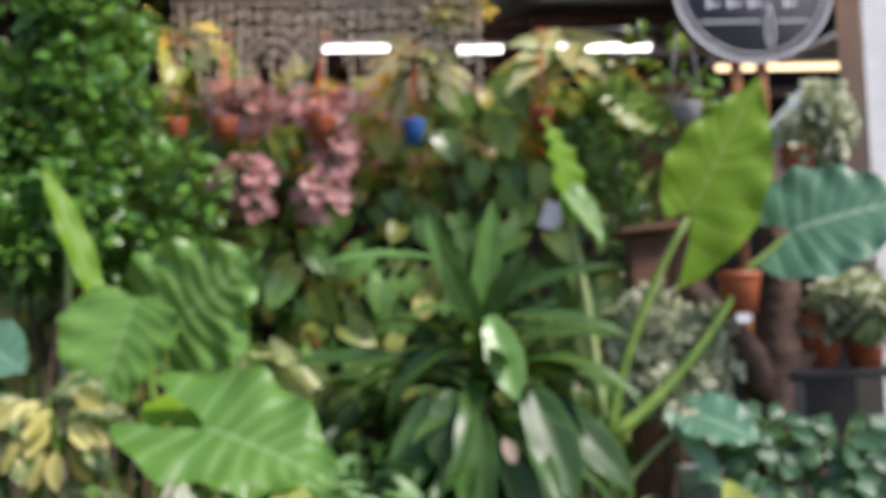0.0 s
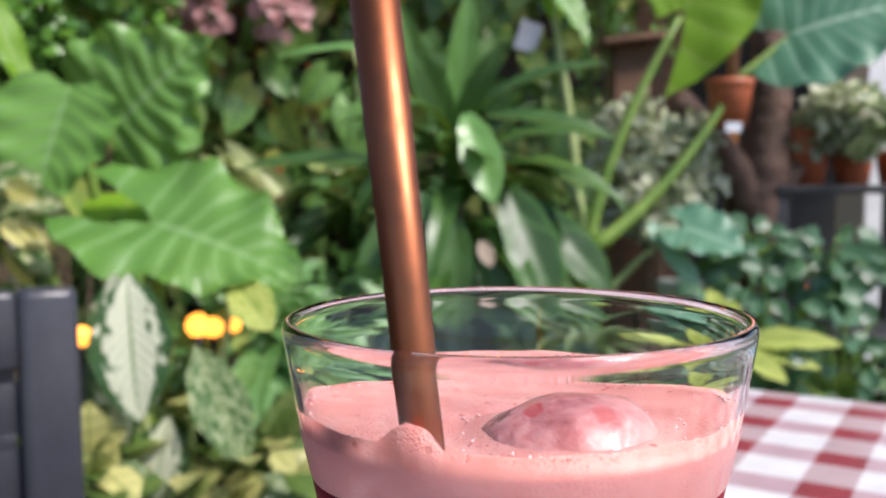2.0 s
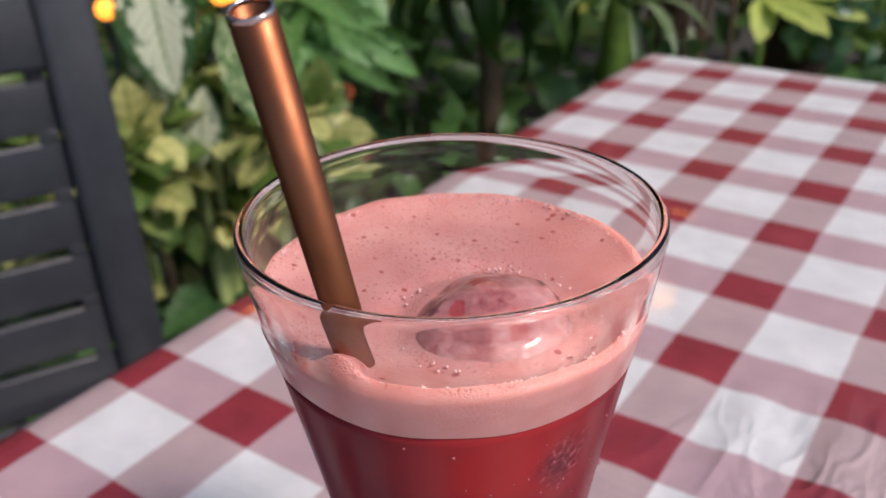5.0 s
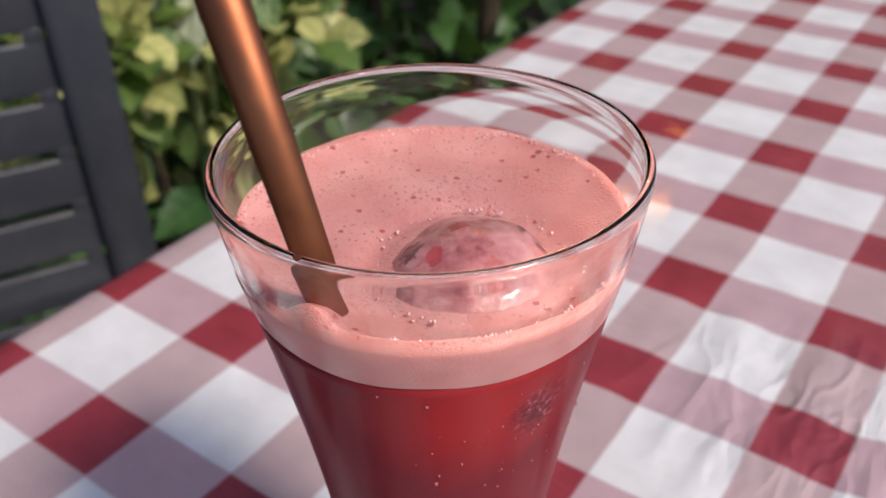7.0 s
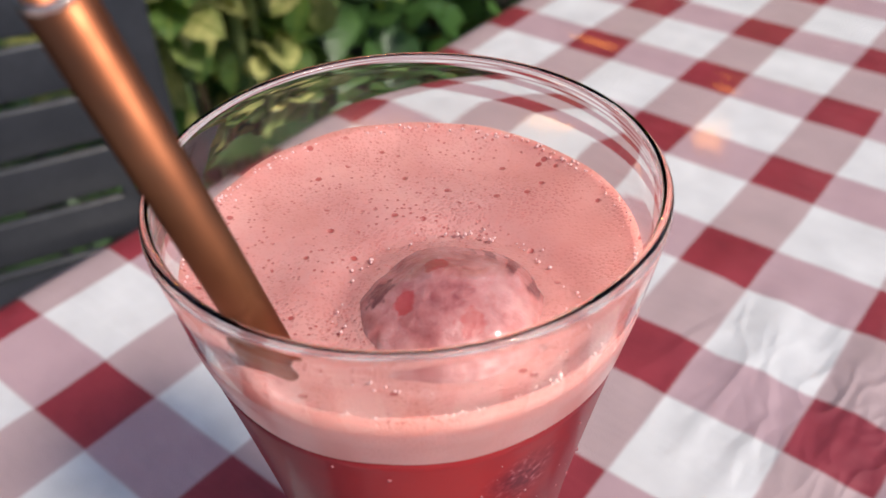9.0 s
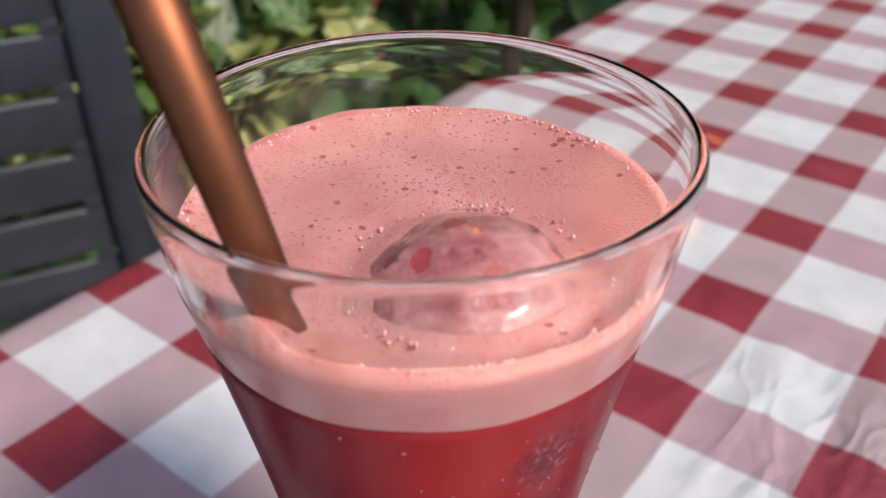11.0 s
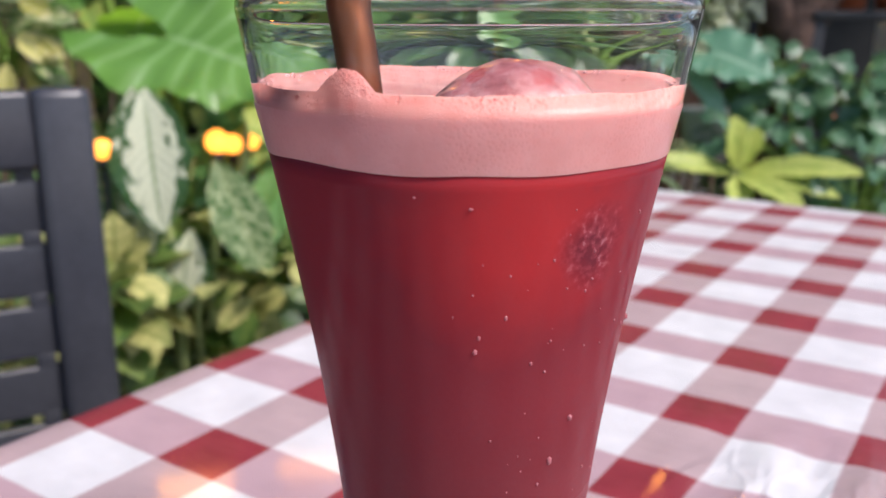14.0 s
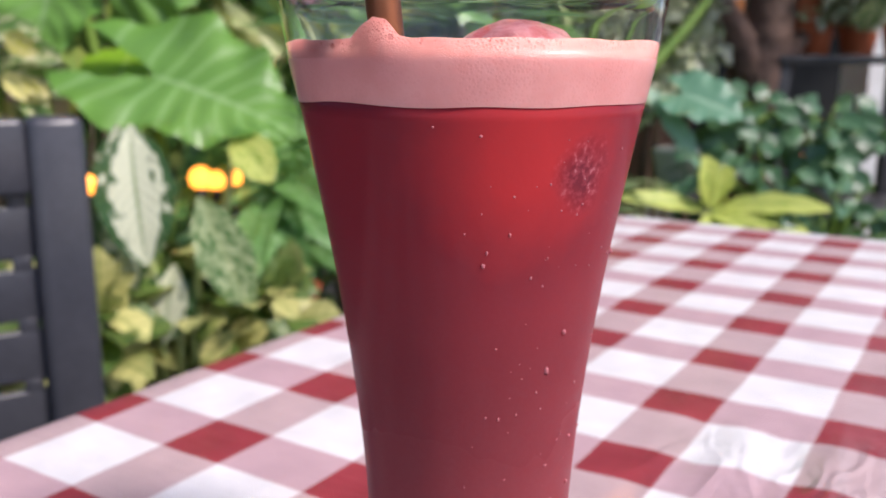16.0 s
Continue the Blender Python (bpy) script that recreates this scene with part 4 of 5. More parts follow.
# ---- corn-plant dracaena in the middle ----
D1 = thing("dracaena_plant", "glossy green dracaena with long arching strap leaves", "plant", (0.056, 1.800, 0.640))
D1.location.z = 0
core = Vector((0.059, 1.800, 0.982))
part("trunk", tube([Vector((0, 0, 0)), Vector((0.01, 0, 0.4)), core - D1.location, core - D1.location + Vector((0, 0, 0.06))], [0.03, 0.026, 0.022, 0.01], 10), M["stem_brown"], D1)
HERO = (
    ((0.063, 1.800, 1.036), (0.097, 1.760, 1.368), (0.1, -1, 0.1), 52, 0.1, "strap_young"),
    ((0.052, 1.800, 1.049), (-0.065, 1.750, 1.344), (-0.3, -1, 0.3), 44, 0.25, "strap_young"),
    ((0.057, 1.790, 1.049), (-0.028, 1.700, 1.234), (0.1, -1, 0.3), 56, 0.15, "strap"),
    ((0.066, 1.790, 1.049), (0.169, 1.720, 1.244), (-0.3, -1, 0.3), 46, 0.35, "strap"),
    ((0.082, 1.660, 1.087), (0.132, 1.580, 0.903), (0.1, -1, 0.35), 64, 0.35, "strap_young"),
    ((0.160, 1.620, 0.938), (0.241, 1.520, 0.704), (0.15, -1, 0.4), 84, 0.3, "strap"),
    ((0.194, 1.660, 0.911), (0.375, 1.600, 0.711), (0.2, -1, 0.5), 70, 0.45, "strap"),
    ((-0.006, 1.620, 0.928), (-0.035, 1.580, 0.766), (0.0, -1, 0.35), 66, 0.3, "strap"),
    ((0.057, 1.620, 0.879), (0.052, 1.580, 0.648), (0.0, -1, 0.3), 58, 0.25, "strap"),
    ((-0.029, 1.800, 1.227), (-0.322, 1.750, 1.213), (0.0, -0.5, 1), 34, 0.5, "strap_young"),
    ((-0.056, 1.650, 0.914), (-0.142, 1.600, 0.693), (-0.1, -1, 0.3), 52, 0.3, "strap"),
    ((0.113, 1.600, 0.796), (0.159, 1.550, 0.642), (0.1, -1, 0.3), 52, 0.3, "strap"),
    ((0.105, 1.800, 1.116), (0.406, 1.800, 1.207), (0.0, -0.6, 1), 34, 0.6, "strap"),
    ((0.128, 1.750, 1.088), (0.406, 1.700, 1.032), (0.1, -0.6, 1), 48, 0.5, "strap"),
    ((0.126, 1.750, 0.983), (0.428, 1.700, 0.905), (0.1, -0.6, 1), 40, 0.5, "strap"),
    ((-0.019, 1.750, 0.972), (-0.391, 1.700, 0.979), (0.0, -0.6, 1), 44, 0.5, "strap"),
)
for k, (b, t, f, w, dr, mm) in enumerate(HERO):
    leaf(D1, "strap", b, t, f, w * 0.00136, M[mm], dr, 0.25, 0.02, 0, 18, 3, 40 + k)
rng = random.Random(11)
SHAPES = [blade("strap", L, 0.058, dr, 0.3, 0.03, 0, 16, 3, s) for s, (L, dr) in enumerate(((0.42, 1.3), (0.36, 0.9), (0.46, 1.7), (0.40, 2.1), (0.30, 0.6)))]
for tier, (cz, count, lift) in enumerate(((0.0, 18, 30), (-0.10, 34, 8), (-0.22, 36, -14))):
    for k in range(count):
        az = 360 * k * 0.382 + rng.uniform(-15, 15)
        el = lift + rng.uniform(-22, 28)
        o = part("leaf", SHAPES[rng.randrange(5)], M["strap"], D1)
        if not o.data.materials:
            o.data.materials.append(M["strap"])
        s = rng.uniform(0.75, 1.12)
        o.matrix_world = Matrix.Translation(core - D1.location + Vector((rng.uniform(-.02, .02), rng.uniform(-.02, .02), cz + rng.uniform(-.06, .06)))) @ pose(0, 0, 0, 0, 0, az) @ pose(0, 0, 0, el, rng.uniform(-25, 25), 0) @ Matrix.Scale(s, 4)
D2 = thing("dracaena_plant", "lower dracaena with dark drooping strap leaves", "plant", (-0.210, 1.950, 0.613))
D2.location.z = 0
c2 = Vector((-0.201, 1.950, 0.838))
part("trunk", tube([Vector((0, 0, 0)), c2 - D2.location], [0.02, 0.014], 8), M["stem_brown"], D2)
for k in range(40):
    o = part("leaf", SHAPES[rng.randrange(5)], M["strap"], D2)
    o.matrix_world = Matrix.Translation(c2 - D2.location + Vector((0, 0, rng.uniform(-.12, .08)))) @ pose(0, 0, 0, 0, 0, 137.5 * k) @ pose(0, 0, 0, rng.uniform(-30, 45), rng.uniform(-30, 30), 0) @ Matrix.Scale(rng.uniform(0.6, 0.95), 4)


# ---- pots ----
def pot_mesh(r, h, taper=0.72):
    return lathe([(0, 0), (r * taper, 0), (r * 0.95, h * 0.8), (r * 0.955, h * 0.82), (r, h * 0.83), (r * 1.02, h), (r * 0.95, h), (r * 0.9, h * 0.85), (0, h * 0.85)], 32)


def pot(at, r, h, material, label, category="flower pot", hang=None, group=""):
    """A plastic flower pot; hang: height of the hook above it, on three straps."""
    p = thing("flower_pot", label, category, at, group)
    body = part("body", pot_mesh(r, h), material, p)
    part("soil", lathe([(r * 0.9, h * 0.853), (r * 0.5, h * 0.9), (0, h * 0.92)], 20), M["soil"], body, "dark potting soil")
    if hang:
        for k in range(3):
            th = 2.1 * k + 0.4
            part("strap", tube([Vector((r * math.cos(th), r * math.sin(th), h * 0.95)), Vector((0, 0, h + hang * 0.85))], 0.0035, 5), M["string_orange"], p)
        hook = [Vector((0.028 * math.sin(a), 0, h + hang * 0.85 + 0.03 + 0.028 * (1 - math.cos(a)) * 1.2)) for a in np.linspace(-0.3, 4.2, 10).tolist()]
        part("hook", tube([Vector((0, 0, h + hang * 0.85))] + hook[1:], 0.006, 6), M["string_orange"], p)
    return p


def sprout(parent, centre, count, kind, sizes, material, spread, seed, face=(0, -1, 0.4), droop=0.5, trail=0.0, stalk_mat=None, ratio=0.75, name="leaf"):
    """Leaves on thin stalks round a centre. trail: how far some of them hang down."""
    rng = random.Random(seed)
    shapes = [blade(kind, 1.0, ratio, droop * rng.uniform(0.6, 1.3), 0.25, 0.05, 0.0, 8, 3, seed + k) for k in range(4)]
    for k in range(count):
        d = Vector((rng.gauss(0, 1), rng.gauss(-0.35, 0.8), rng.gauss(0.35, 0.8))).normalized()
        p = Vector(centre) + Vector((d.x * spread[0], d.y * spread[1], d.z * spread[2])) * rng.uniform(0.45, 1.0)
        if trail and rng.random() < 0.55:
            p.z -= rng.uniform(0.2, 1.0) * trail
        s = rng.uniform(*sizes)
        o = part(name, shapes[k % 4], material, parent)
        way = Vector((d.x * 0.8, d.y * 0.5, d.z * 0.5 - 0.45))
        f = Vector(face) + Vector((rng.gauss(0, .45), rng.gauss(0, .3), rng.gauss(0, .45)))
        o.matrix_world = Matrix.Translation(-Vector(parent.location)) @ frame_of(p, way, f) @ Matrix.Scale(s, 4)
        if k % 2 == 0:
            c = Vector(centre) + Vector((0, 0, -spread[2] * 0.6))
            part("stalk", tube([q - Vector(parent.location) for q in arc(c, p, (0, 0, 0.02), 5)], [0.004, 0.0035, 0.003, 0.0025, 0.002], 5), stalk_mat or M["green_stalk"], parent)


# hanging pots in a row before the creeper
HANG = "pots hung in a row"
SP = 0.002
for (p, r, h, mm, lab, hg) in (
    ((-1.194, 3.420, 1.887), 27, 48, "terracotta", "terracotta-coloured hanging pot with green leaves above it", 170),
    ((-0.979, 3.420, 1.898), 27, 42, "terracotta", "terracotta-coloured hanging pot with trailing pink leaves", 170),
    ((-0.559, 3.420, 1.897), 28, 45, "terracotta", "orange hanging pot full of pink leaves", 170),
    ((-0.156, 3.420, 1.861), 25, 52, "blue_plastic", "blue hanging pot with a dirty white lower edge", 140),
    ((0.396, 3.420, 1.907), 27, 52, "terracotta", "terracotta hanging pot with pale arrowhead leaves", 150),
):
    pot(p, r * SP, h * SP, M[mm], lab, hang=hg * SP, group=HANG)
def plant(name, label, at):
    return thing(name, label, "plant", at)
a = plant("trailing_plant", "pink-leaved trailing plant in a hanging pot", (-0.955, 3.600, 2.045))
sprout(a, (-0.943, 3.550, 2.071), 80, "round", (0.05, 0.08), M["pink"], (0.14, 0.08, 0.14), 51, trail=0.0, stalk_mat=M["stem_brown"], ratio=0.95)
sprout(a, (-0.915, 3.500, 1.715), 70, "round", (0.045, 0.075), M["pink"], (0.13, 0.07, 0.15), 52, stalk_mat=M["stem_brown"], ratio=0.95)
a = plant("trailing_plant", "pink-leaved plant trailing from an orange pot", (-0.594, 3.600, 2.066))
sprout(a, (-0.594, 3.550, 2.066), 70, "round", (0.045, 0.08), M["pink"], (0.18, 0.09, 0.08), 53, stalk_mat=M["stem_brown"], ratio=0.95)
sprout(a, (-0.516, 3.500, 1.848), 40, "round", (0.045, 0.075), M["pink"], (0.08, 0.06, 0.16), 54, stalk_mat=M["stem_brown"], ratio=0.95)
sprout(a, (-0.579, 3.500, 1.660), 34, "round", (0.045, 0.075), M["pink"], (0.12, 0.06, 0.10), 55, stalk_mat=M["stem_brown"], ratio=0.95)
a = plant("arrowhead_plant", "pale green arrowhead plant in the blue pot", (-0.162, 3.600, 2.033))
sprout(a, (-0.135, 3.550, 2.201), 34, "arrow", (0.12, 0.2), M["pale_arrow"], (0.18, 0.1, 0.16), 56, ratio=0.6)
a = plant("arrowhead_plant", "pale arrowhead plant with few big leaves", (0.418, 3.600, 2.063))
sprout(a, (0.503, 3.500, 2.253), 12, "arrow", (0.18, 0.26), M["pale_arrow"], (0.15, 0.08, 0.1), 57, ratio=0.6)
sprout(a, (0.520, 3.720, 2.120), 12, "heart", (0.18, 0.28), M["creeper_big"], (0.30, 0.05, 0.2), 58)
a = plant("arrowhead_plant", "dark green leafy plant in a hanging pot", (-1.254, 3.600, 2.050))
sprout(a, (-1.214, 3.550, 2.310), 18, "heart", (0.14, 0.22), M["creeper_big"], (0.16, 0.1, 0.14), 59)


# ---- the creeper on the mesh ----
def creeper():
    rng = random.Random(21)
    spots = []
    for k in range(4200):
        x, z = rng.uniform(-3.6, 0.95), rng.uniform(0.1, 2.35)
        if noise.noise(Vector((x * 2.2, z * 2.2, 7))) < -0.28 and rng.random() < 0.8:
            continue
        if z > 2.0 and rng.random() < 0.45:
            continue
        y = 4.05 - abs(rng.gauss(0, 0.10)) - 0.12 * (noise.noise(Vector((x * 1.5, z * 1.5, 3))) + 0.5)
        way = Vector((rng.gauss(0, 0.6), rng.gauss(-0.2, 0.3), -1 + rng.gauss(0, 0.5)))
        face = Vector((rng.gauss(0, 0.4), -1, rng.gauss(0.35, 0.35)))
        spots.append((Vector((x, y, z)), way, face, rng.uniform(0.05, 0.13)))
    c = thing("creeper", "dense climbing creeper with heart-shaped green and yellowing leaves", "climbing plant", (0, 0, 0))
    many("foliage", "heart", spots, M["creeper"], c)
    shapes = [blade("heart", 1.0, 0.82, 0.5, 0.2, 0.05, 0, 8, 3, 70 + k) for k in range(5)]
    for k in range(260):
        x, z = rng.uniform(-2.3, 0.75), rng.uniform(0.75, 2.2)
        p = Vector((x, 3.78 - rng.random() * 0.16, z))
        o = part("leaf", shapes[k % 5], M["creeper_big"], c)
        o.matrix_world = frame_of(p, (rng.gauss(0, .5), -0.3, -1 + rng.gauss(0, .4)), (rng.gauss(0, .35), -1, rng.gauss(.3, .3))) @ Matrix.Scale(rng.uniform(0.09, 0.2), 4)
    for k in range(70):
        x = rng.uniform(-3.2, 0.9)
        z = rng.uniform(1.2, 2.4)
        q = [Vector((x + 0.05 * math.sin(3 * i + k), 3.95 - rng.random() * 0.15, z - 0.12 * i)) for i in range(rng.randrange(5, 10))]
        part("vine", tube(q, 0.004, 5), M["stem_brown"], c)


creeper()


def bush(name, label, centre, radii, count, size, material, seed, kind="oval", clumps=26, trunk=True, lean=0.25):
    """A shrub: stems from the ground, forking to clumps of many small leaves."""
    rng = random.Random(seed)
    centre = Vector(centre)
    b = thing(name, label, "shrub", (centre.x, centre.y, 0))
    spots = []
    for k in range(clumps):
        d = rnd_dir(rng)
        c = centre + Vector((d.x * radii[0], d.y * radii[1], d.z * radii[2])) * rng.uniform(0.35, 1.0) ** 0.6
        rr = min(radii) * rng.uniform(0.3, 0.55)
        if trunk and k % 4 == 0:
            foot = Vector((rng.gauss(0, 0.04), rng.gauss(0, 0.04), 0))
            part("branch", tube([p for p in arc(foot, c - b.location, (0, 0, 0.06), 7)], [0.010, 0.009, 0.008, 0.007, 0.006, 0.004, 0.002], 6), M["stem_brown"], b)
        for i in range(count // clumps):
            e = rnd_dir(rng, 0.25)
            p = c + e * rr * rng.uniform(0.3, 1.0)
            p.z = max(p.z, 0.02)
            way = (e + Vector((rng.gauss(0, .4), rng.gauss(0, .4), rng.gauss(-lean, .4))))
            face = Vector((rng.gauss(0, .5), -0.6 + rng.gauss(0, .4), 0.8 + rng.gauss(0, .4)))
            spots.append((p - b.location, way, face, size * rng.uniform(0.65, 1.25)))
    many("foliage", kind, spots, material, b)
    return b


bush("box_orange_shrub", "tall glossy green shrub with small rounded leaves", (-1.544, 3.100, 1.987), (0.33, 0.3, 0.75), 4800, 0.062, M["bush"], 31, clumps=60)
bush("box_orange_shrub", "bright green small-leaved shrub below the wall", (-1.547, 2.900, 1.506), (0.32, 0.25, 0.22), 1500, 0.062, M["bush"], 32, clumps=22)
bush("box_orange_shrub", "dark green small-leaved shrub beside the creeper", (-1.217, 3.000, 1.500), (0.3, 0.2, 0.26), 1700, 0.06, M["bush"], 33, clumps=24)
bush("aralia_shrub", "fine-leaved ivory variegated shrub", (0.631, 2.250, 0.976), (0.16, 0.14, 0.2), 2400, 0.035, M["ivory_small"], 34, clumps=34)
bush("hedge_shrub", "yellow and green variegated low hedge shrub", (-0.520, 1.230, 0.447), (0.31, 0.2, 0.16), 620, 0.08, M["hedge_yellow"], 35, clumps=24)
bush("shed_shrub", "dark leafy shrub inside the shed", (0.850, 3.600, 1.874), (0.3, 0.3, 0.5), 420, 0.07, M["bush"], 37, clumps=24)

# ---- variegated plants round the lamps ----
a = plant("croton_plant", "croton with cream and yellow variegated leaves", ((-0.777, 1.450, 0.718))[:2] + (0,))
sprout(a, (-0.759, 1.400, 0.892), 15, "oval", (0.07, 0.1), M["yellow_leaf"], (0.09, 0.08, 0.12), 61, ratio=0.5)
sprout(a, (-0.801, 1.400, 0.834), 34, "oval", (0.08, 0.12), M["croton"], (0.14, 0.08, 0.14), 62, ratio=0.5)
stalk(a, (a.location.x, a.location.y, 0), (-0.777, 1.420, 0.831), (0, 0, 0), 0.012, 0.007, M["stem_brown"])
a = plant("dumb_cane_plant", "dumb cane with large hanging cream and green leaves", ((-0.418, 1.150, 0.730))[:2] + (0,))
leaf(a, "oval", (-0.439, 1.120, 0.818), (-0.409, 1.060, 0.617), (0.05, -1, 0.25), 0.122, M["dumbcane"], 0.3, 0.12, 0.02, 0, 18, 5, 63)
leaf(a, "oval", (-0.470, 1.155, 0.815), (-0.451, 1.120, 0.556), (-0.15, -1, 0.2), 0.112, M["dumbcane"], 0.3, 0.12, 0.02, 0, 18, 5, 64)
leaf(a, "oval", (-0.303, 1.200, 0.801), (-0.236, 1.140, 0.730), (0.1, -1, 0.3), 0.070, M["lime"], 0.3, 0.12, 0.02, 0, 16, 5, 65)
leaf(a, "oval", (-0.351, 1.150, 0.706), (-0.270, 1.100, 0.539), (0.1, -1, 0.25), 0.087, M["dumbcane_green"], 0.3, 0.12, 0.02, 0, 16, 5, 66)
leaf(a, "oval", (-0.391, 1.140, 0.603), (-0.412, 1.120, 0.482), (0.0, -1, 0.25), 0.087, M["dumbcane"], 0.3, 0.12, 0.02, 0, 16, 5, 67)
for q in ((-0.440, 1.125, 0.818), (-0.471, 1.160, 0.815), (-0.305, 1.210, 0.799), (-0.352, 1.155, 0.705), (-0.394, 1.150, 0.600)):
    stalk(a, (a.location.x, a.location.y, 0), q, (0, 0.03, 0.05), 0.012, 0.005, M["pale_stalk"])
a = plant("arrowhead_plant", "green arrowhead vine with pale-veined leaves", ((-0.284, 1.500, 0.556))[:2] + (0,))
sprout(a, (-0.262, 1.330, 0.630), 48, "arrow", (0.085, 0.13), M["arrow"], (0.14, 0.08, 0.17), 68, ratio=0.72)
sprout(a, (-0.211, 1.550, 0.711), 12, "arrow", (0.08, 0.12), M["arrow"], (0.12, 0.08, 0.1), 69, ratio=0.72)
a = plant("arrowhead_plant", "cream-leaved arrowhead plant between the larger leaves", ((-0.486, 1.900, 0.951))[:2] + (0,))
sprout(a, (-0.473, 1.850, 0.960), 9, "arrow", (0.10, 0.16), M["pale_arrow"], (0.1, 0.05, 0.07), 70, ratio=0.75)
a = plant("dumb_cane_plant", "lime green spotted dumb cane spreading low", ((0.648, 1.750, 0.533))[:2] + (0,))
for k, (t1, t2, w) in enumerate(((((0.637, 1.720, 0.595)), ((0.854, 1.600, 0.608)), 46), (((0.630, 1.700, 0.587)), ((0.715, 1.550, 0.542)), 50), (((0.637, 1.720, 0.595)), ((0.807, 1.600, 0.558)), 44), (((0.641, 1.750, 0.590)), ((0.607, 1.720, 0.714)), 60), (((0.637, 1.720, 0.595)), ((0.622, 1.640, 0.700)), 66), (((0.635, 1.750, 0.583)), ((0.408, 1.700, 0.621)), 40), (((0.631, 1.720, 0.583)), ((0.595, 1.600, 0.520)), 46))):
    leaf(a, "oval", t1, t2, (0.05, -0.75, 0.7), w * 0.0013, M["lime"], 0.5, 0.2, 0.03, 0, 14, 4, 71 + k)
stalk(a, (a.location.x, a.location.y, 0), (0.644, 1.740, 0.585), (0, 0, 0), 0.014, 0.010, M["green_stalk"])
a = plant("peperomia_plant", "plant with glossy round bluish-green leaves", ((0.865, 2.000, 0.734))[:2] + (0,))
sprout(a, (0.784, 1.950, 0.777), 40, "round", (0.035, 0.055), M["round"], (0.12, 0.1, 0.07), 81, ratio=0.95)
sprout(a, (0.952, 1.900, 0.746), 50, "round", (0.035, 0.06), M["round"], (0.14, 0.1, 0.10), 82, ratio=0.95)
sprout(a, (0.803, 1.850, 0.648), 60, "round", (0.03, 0.055), M["round"], (0.22, 0.1, 0.14), 83, ratio=0.95)
sprout(a, (0.891, 1.700, 0.541), 70, "round", (0.03, 0.05), M["round"], (0.2, 0.1, 0.14), 84, ratio=0.95)
a = plant("spider_plant", "small spider plant with striped arching leaves", ((0.365, 1.800, 0.396))[:2] + (0,))
rng = random.Random(85)
SPI = [blade("strap", 0.26, 0.02, dr, 0.4, 0.02, 0, 12, 2, 86) for dr in (1.2, 1.8)]
for k in range(26):
    o = part("leaf", SPI[k % 2], M["spider"], a)
    o.matrix_world = Matrix.Translation(Vector((0.356, 1.750, 0.562)) - a.location) @ pose(0, 0, 0, 0, 0, 137.5 * k) @ pose(0, 0, 0, rng.uniform(20, 70), 0, 0)
pot((0.613, 1.950, 0.604), 0.055, 0.102, M["cream_plastic"], "cream plastic flower pot holding an elephant ear")
pot((-0.275, 1.500, 0.408), 0.064, 0.070, M["terracotta"], "terracotta flower pot half hidden by leaves")
pot((0.783, 2.100, 1.085), 0.059, 0.121, M["terracotta"], "terracotta pot tied to the tree trunk")
pot((1.071, 2.400, 1.504), 0.063, 0.105, M["terracotta"], "terracotta pot on a bracket with a variegated plant")
pot((1.063, 2.350, 0.988), 0.069, 0.106, M["terracotta"], "terracotta pot on the metal shelf")
pot((0.954, 1.950, 0.628), 0.049, 0.058, M["terracotta"], "small terracotta pot among round leaves")
bush("aralia_shrub", "ivory variegated plant spilling over its pot", (1.137, 2.400, 1.686), (0.10, 0.1, 0.10), 1300, 0.035, M["ivory_small"], 91, clumps=26, trunk=False)
bush("aralia_shrub", "ivory variegated plant on the metal shelf", (1.166, 2.300, 1.117), (0.14, 0.1, 0.10), 1800, 0.035, M["ivory_small"], 92, clumps=30, trunk=False)

# ---- the tree trunk ----
tree = thing("tree_trunk", "dark forked tree trunk with cracked bark", "tree", ((0.954, 2.300, 0.693))[:2] + (0,))
tl = tree.location
def limb(a, rr):
    pts = [Vector(q) - tl for q in a]
    return part("limb", tube(pts, rr, 14), M["bark"], tree)
limb([((0.954, 2.300, 0.596))[:2] + (0.0,), (0.954, 2.300, 0.693), (0.940, 2.300, 0.855), (0.950, 2.300, 0.954), (0.965, 2.300, 1.086), (0.979, 2.320, 1.289), (0.991, 2.400, 1.580)], [0.10, 0.065, 0.075, 0.075, 0.062, 0.056, 0.05])
limb([(0.935, 2.300, 0.823), (0.877, 2.280, 0.956), (0.786, 2.260, 1.080), (0.691, 2.250, 1.174)], [0.07, 0.05, 0.04, 0.034])
limb([(0.962, 2.300, 0.855), (1.016, 2.280, 0.954), (1.051, 2.280, 0.986)], [0.05, 0.03, 0.02])

# ---- wooden post stand, sign, shelf ----
st = thing("wooden_post", "brown wooden post with a small flat roof board", "post", ((0.645, 2.600, 0.476))[:2] + (0,))
sl = st.location
zt = ((0.677, 2.600, 1.367))[2]
part("post", box(0.116, 0.09, zt, (0, 0, zt / 2), 0.004), M["wood_brown"], st)
part("board", box(0.206, 0.2, 0.02, (0, 0, zt + 0.012), 0.003, m=pose(0, 0, 0, 0, -6, 0)), M["wood_brown"], st)
fr = thing("sign_stand", "orange varnished wooden sign stand", "stand", ((1.013, 2.567, 1.575))[:2] + (0,))
for u in (-0.055, 0.03):
    part("upright", box(0.03, 0.03, 3.0, (u, 0, 1.5), 0.003), M["wood_orange"], fr)


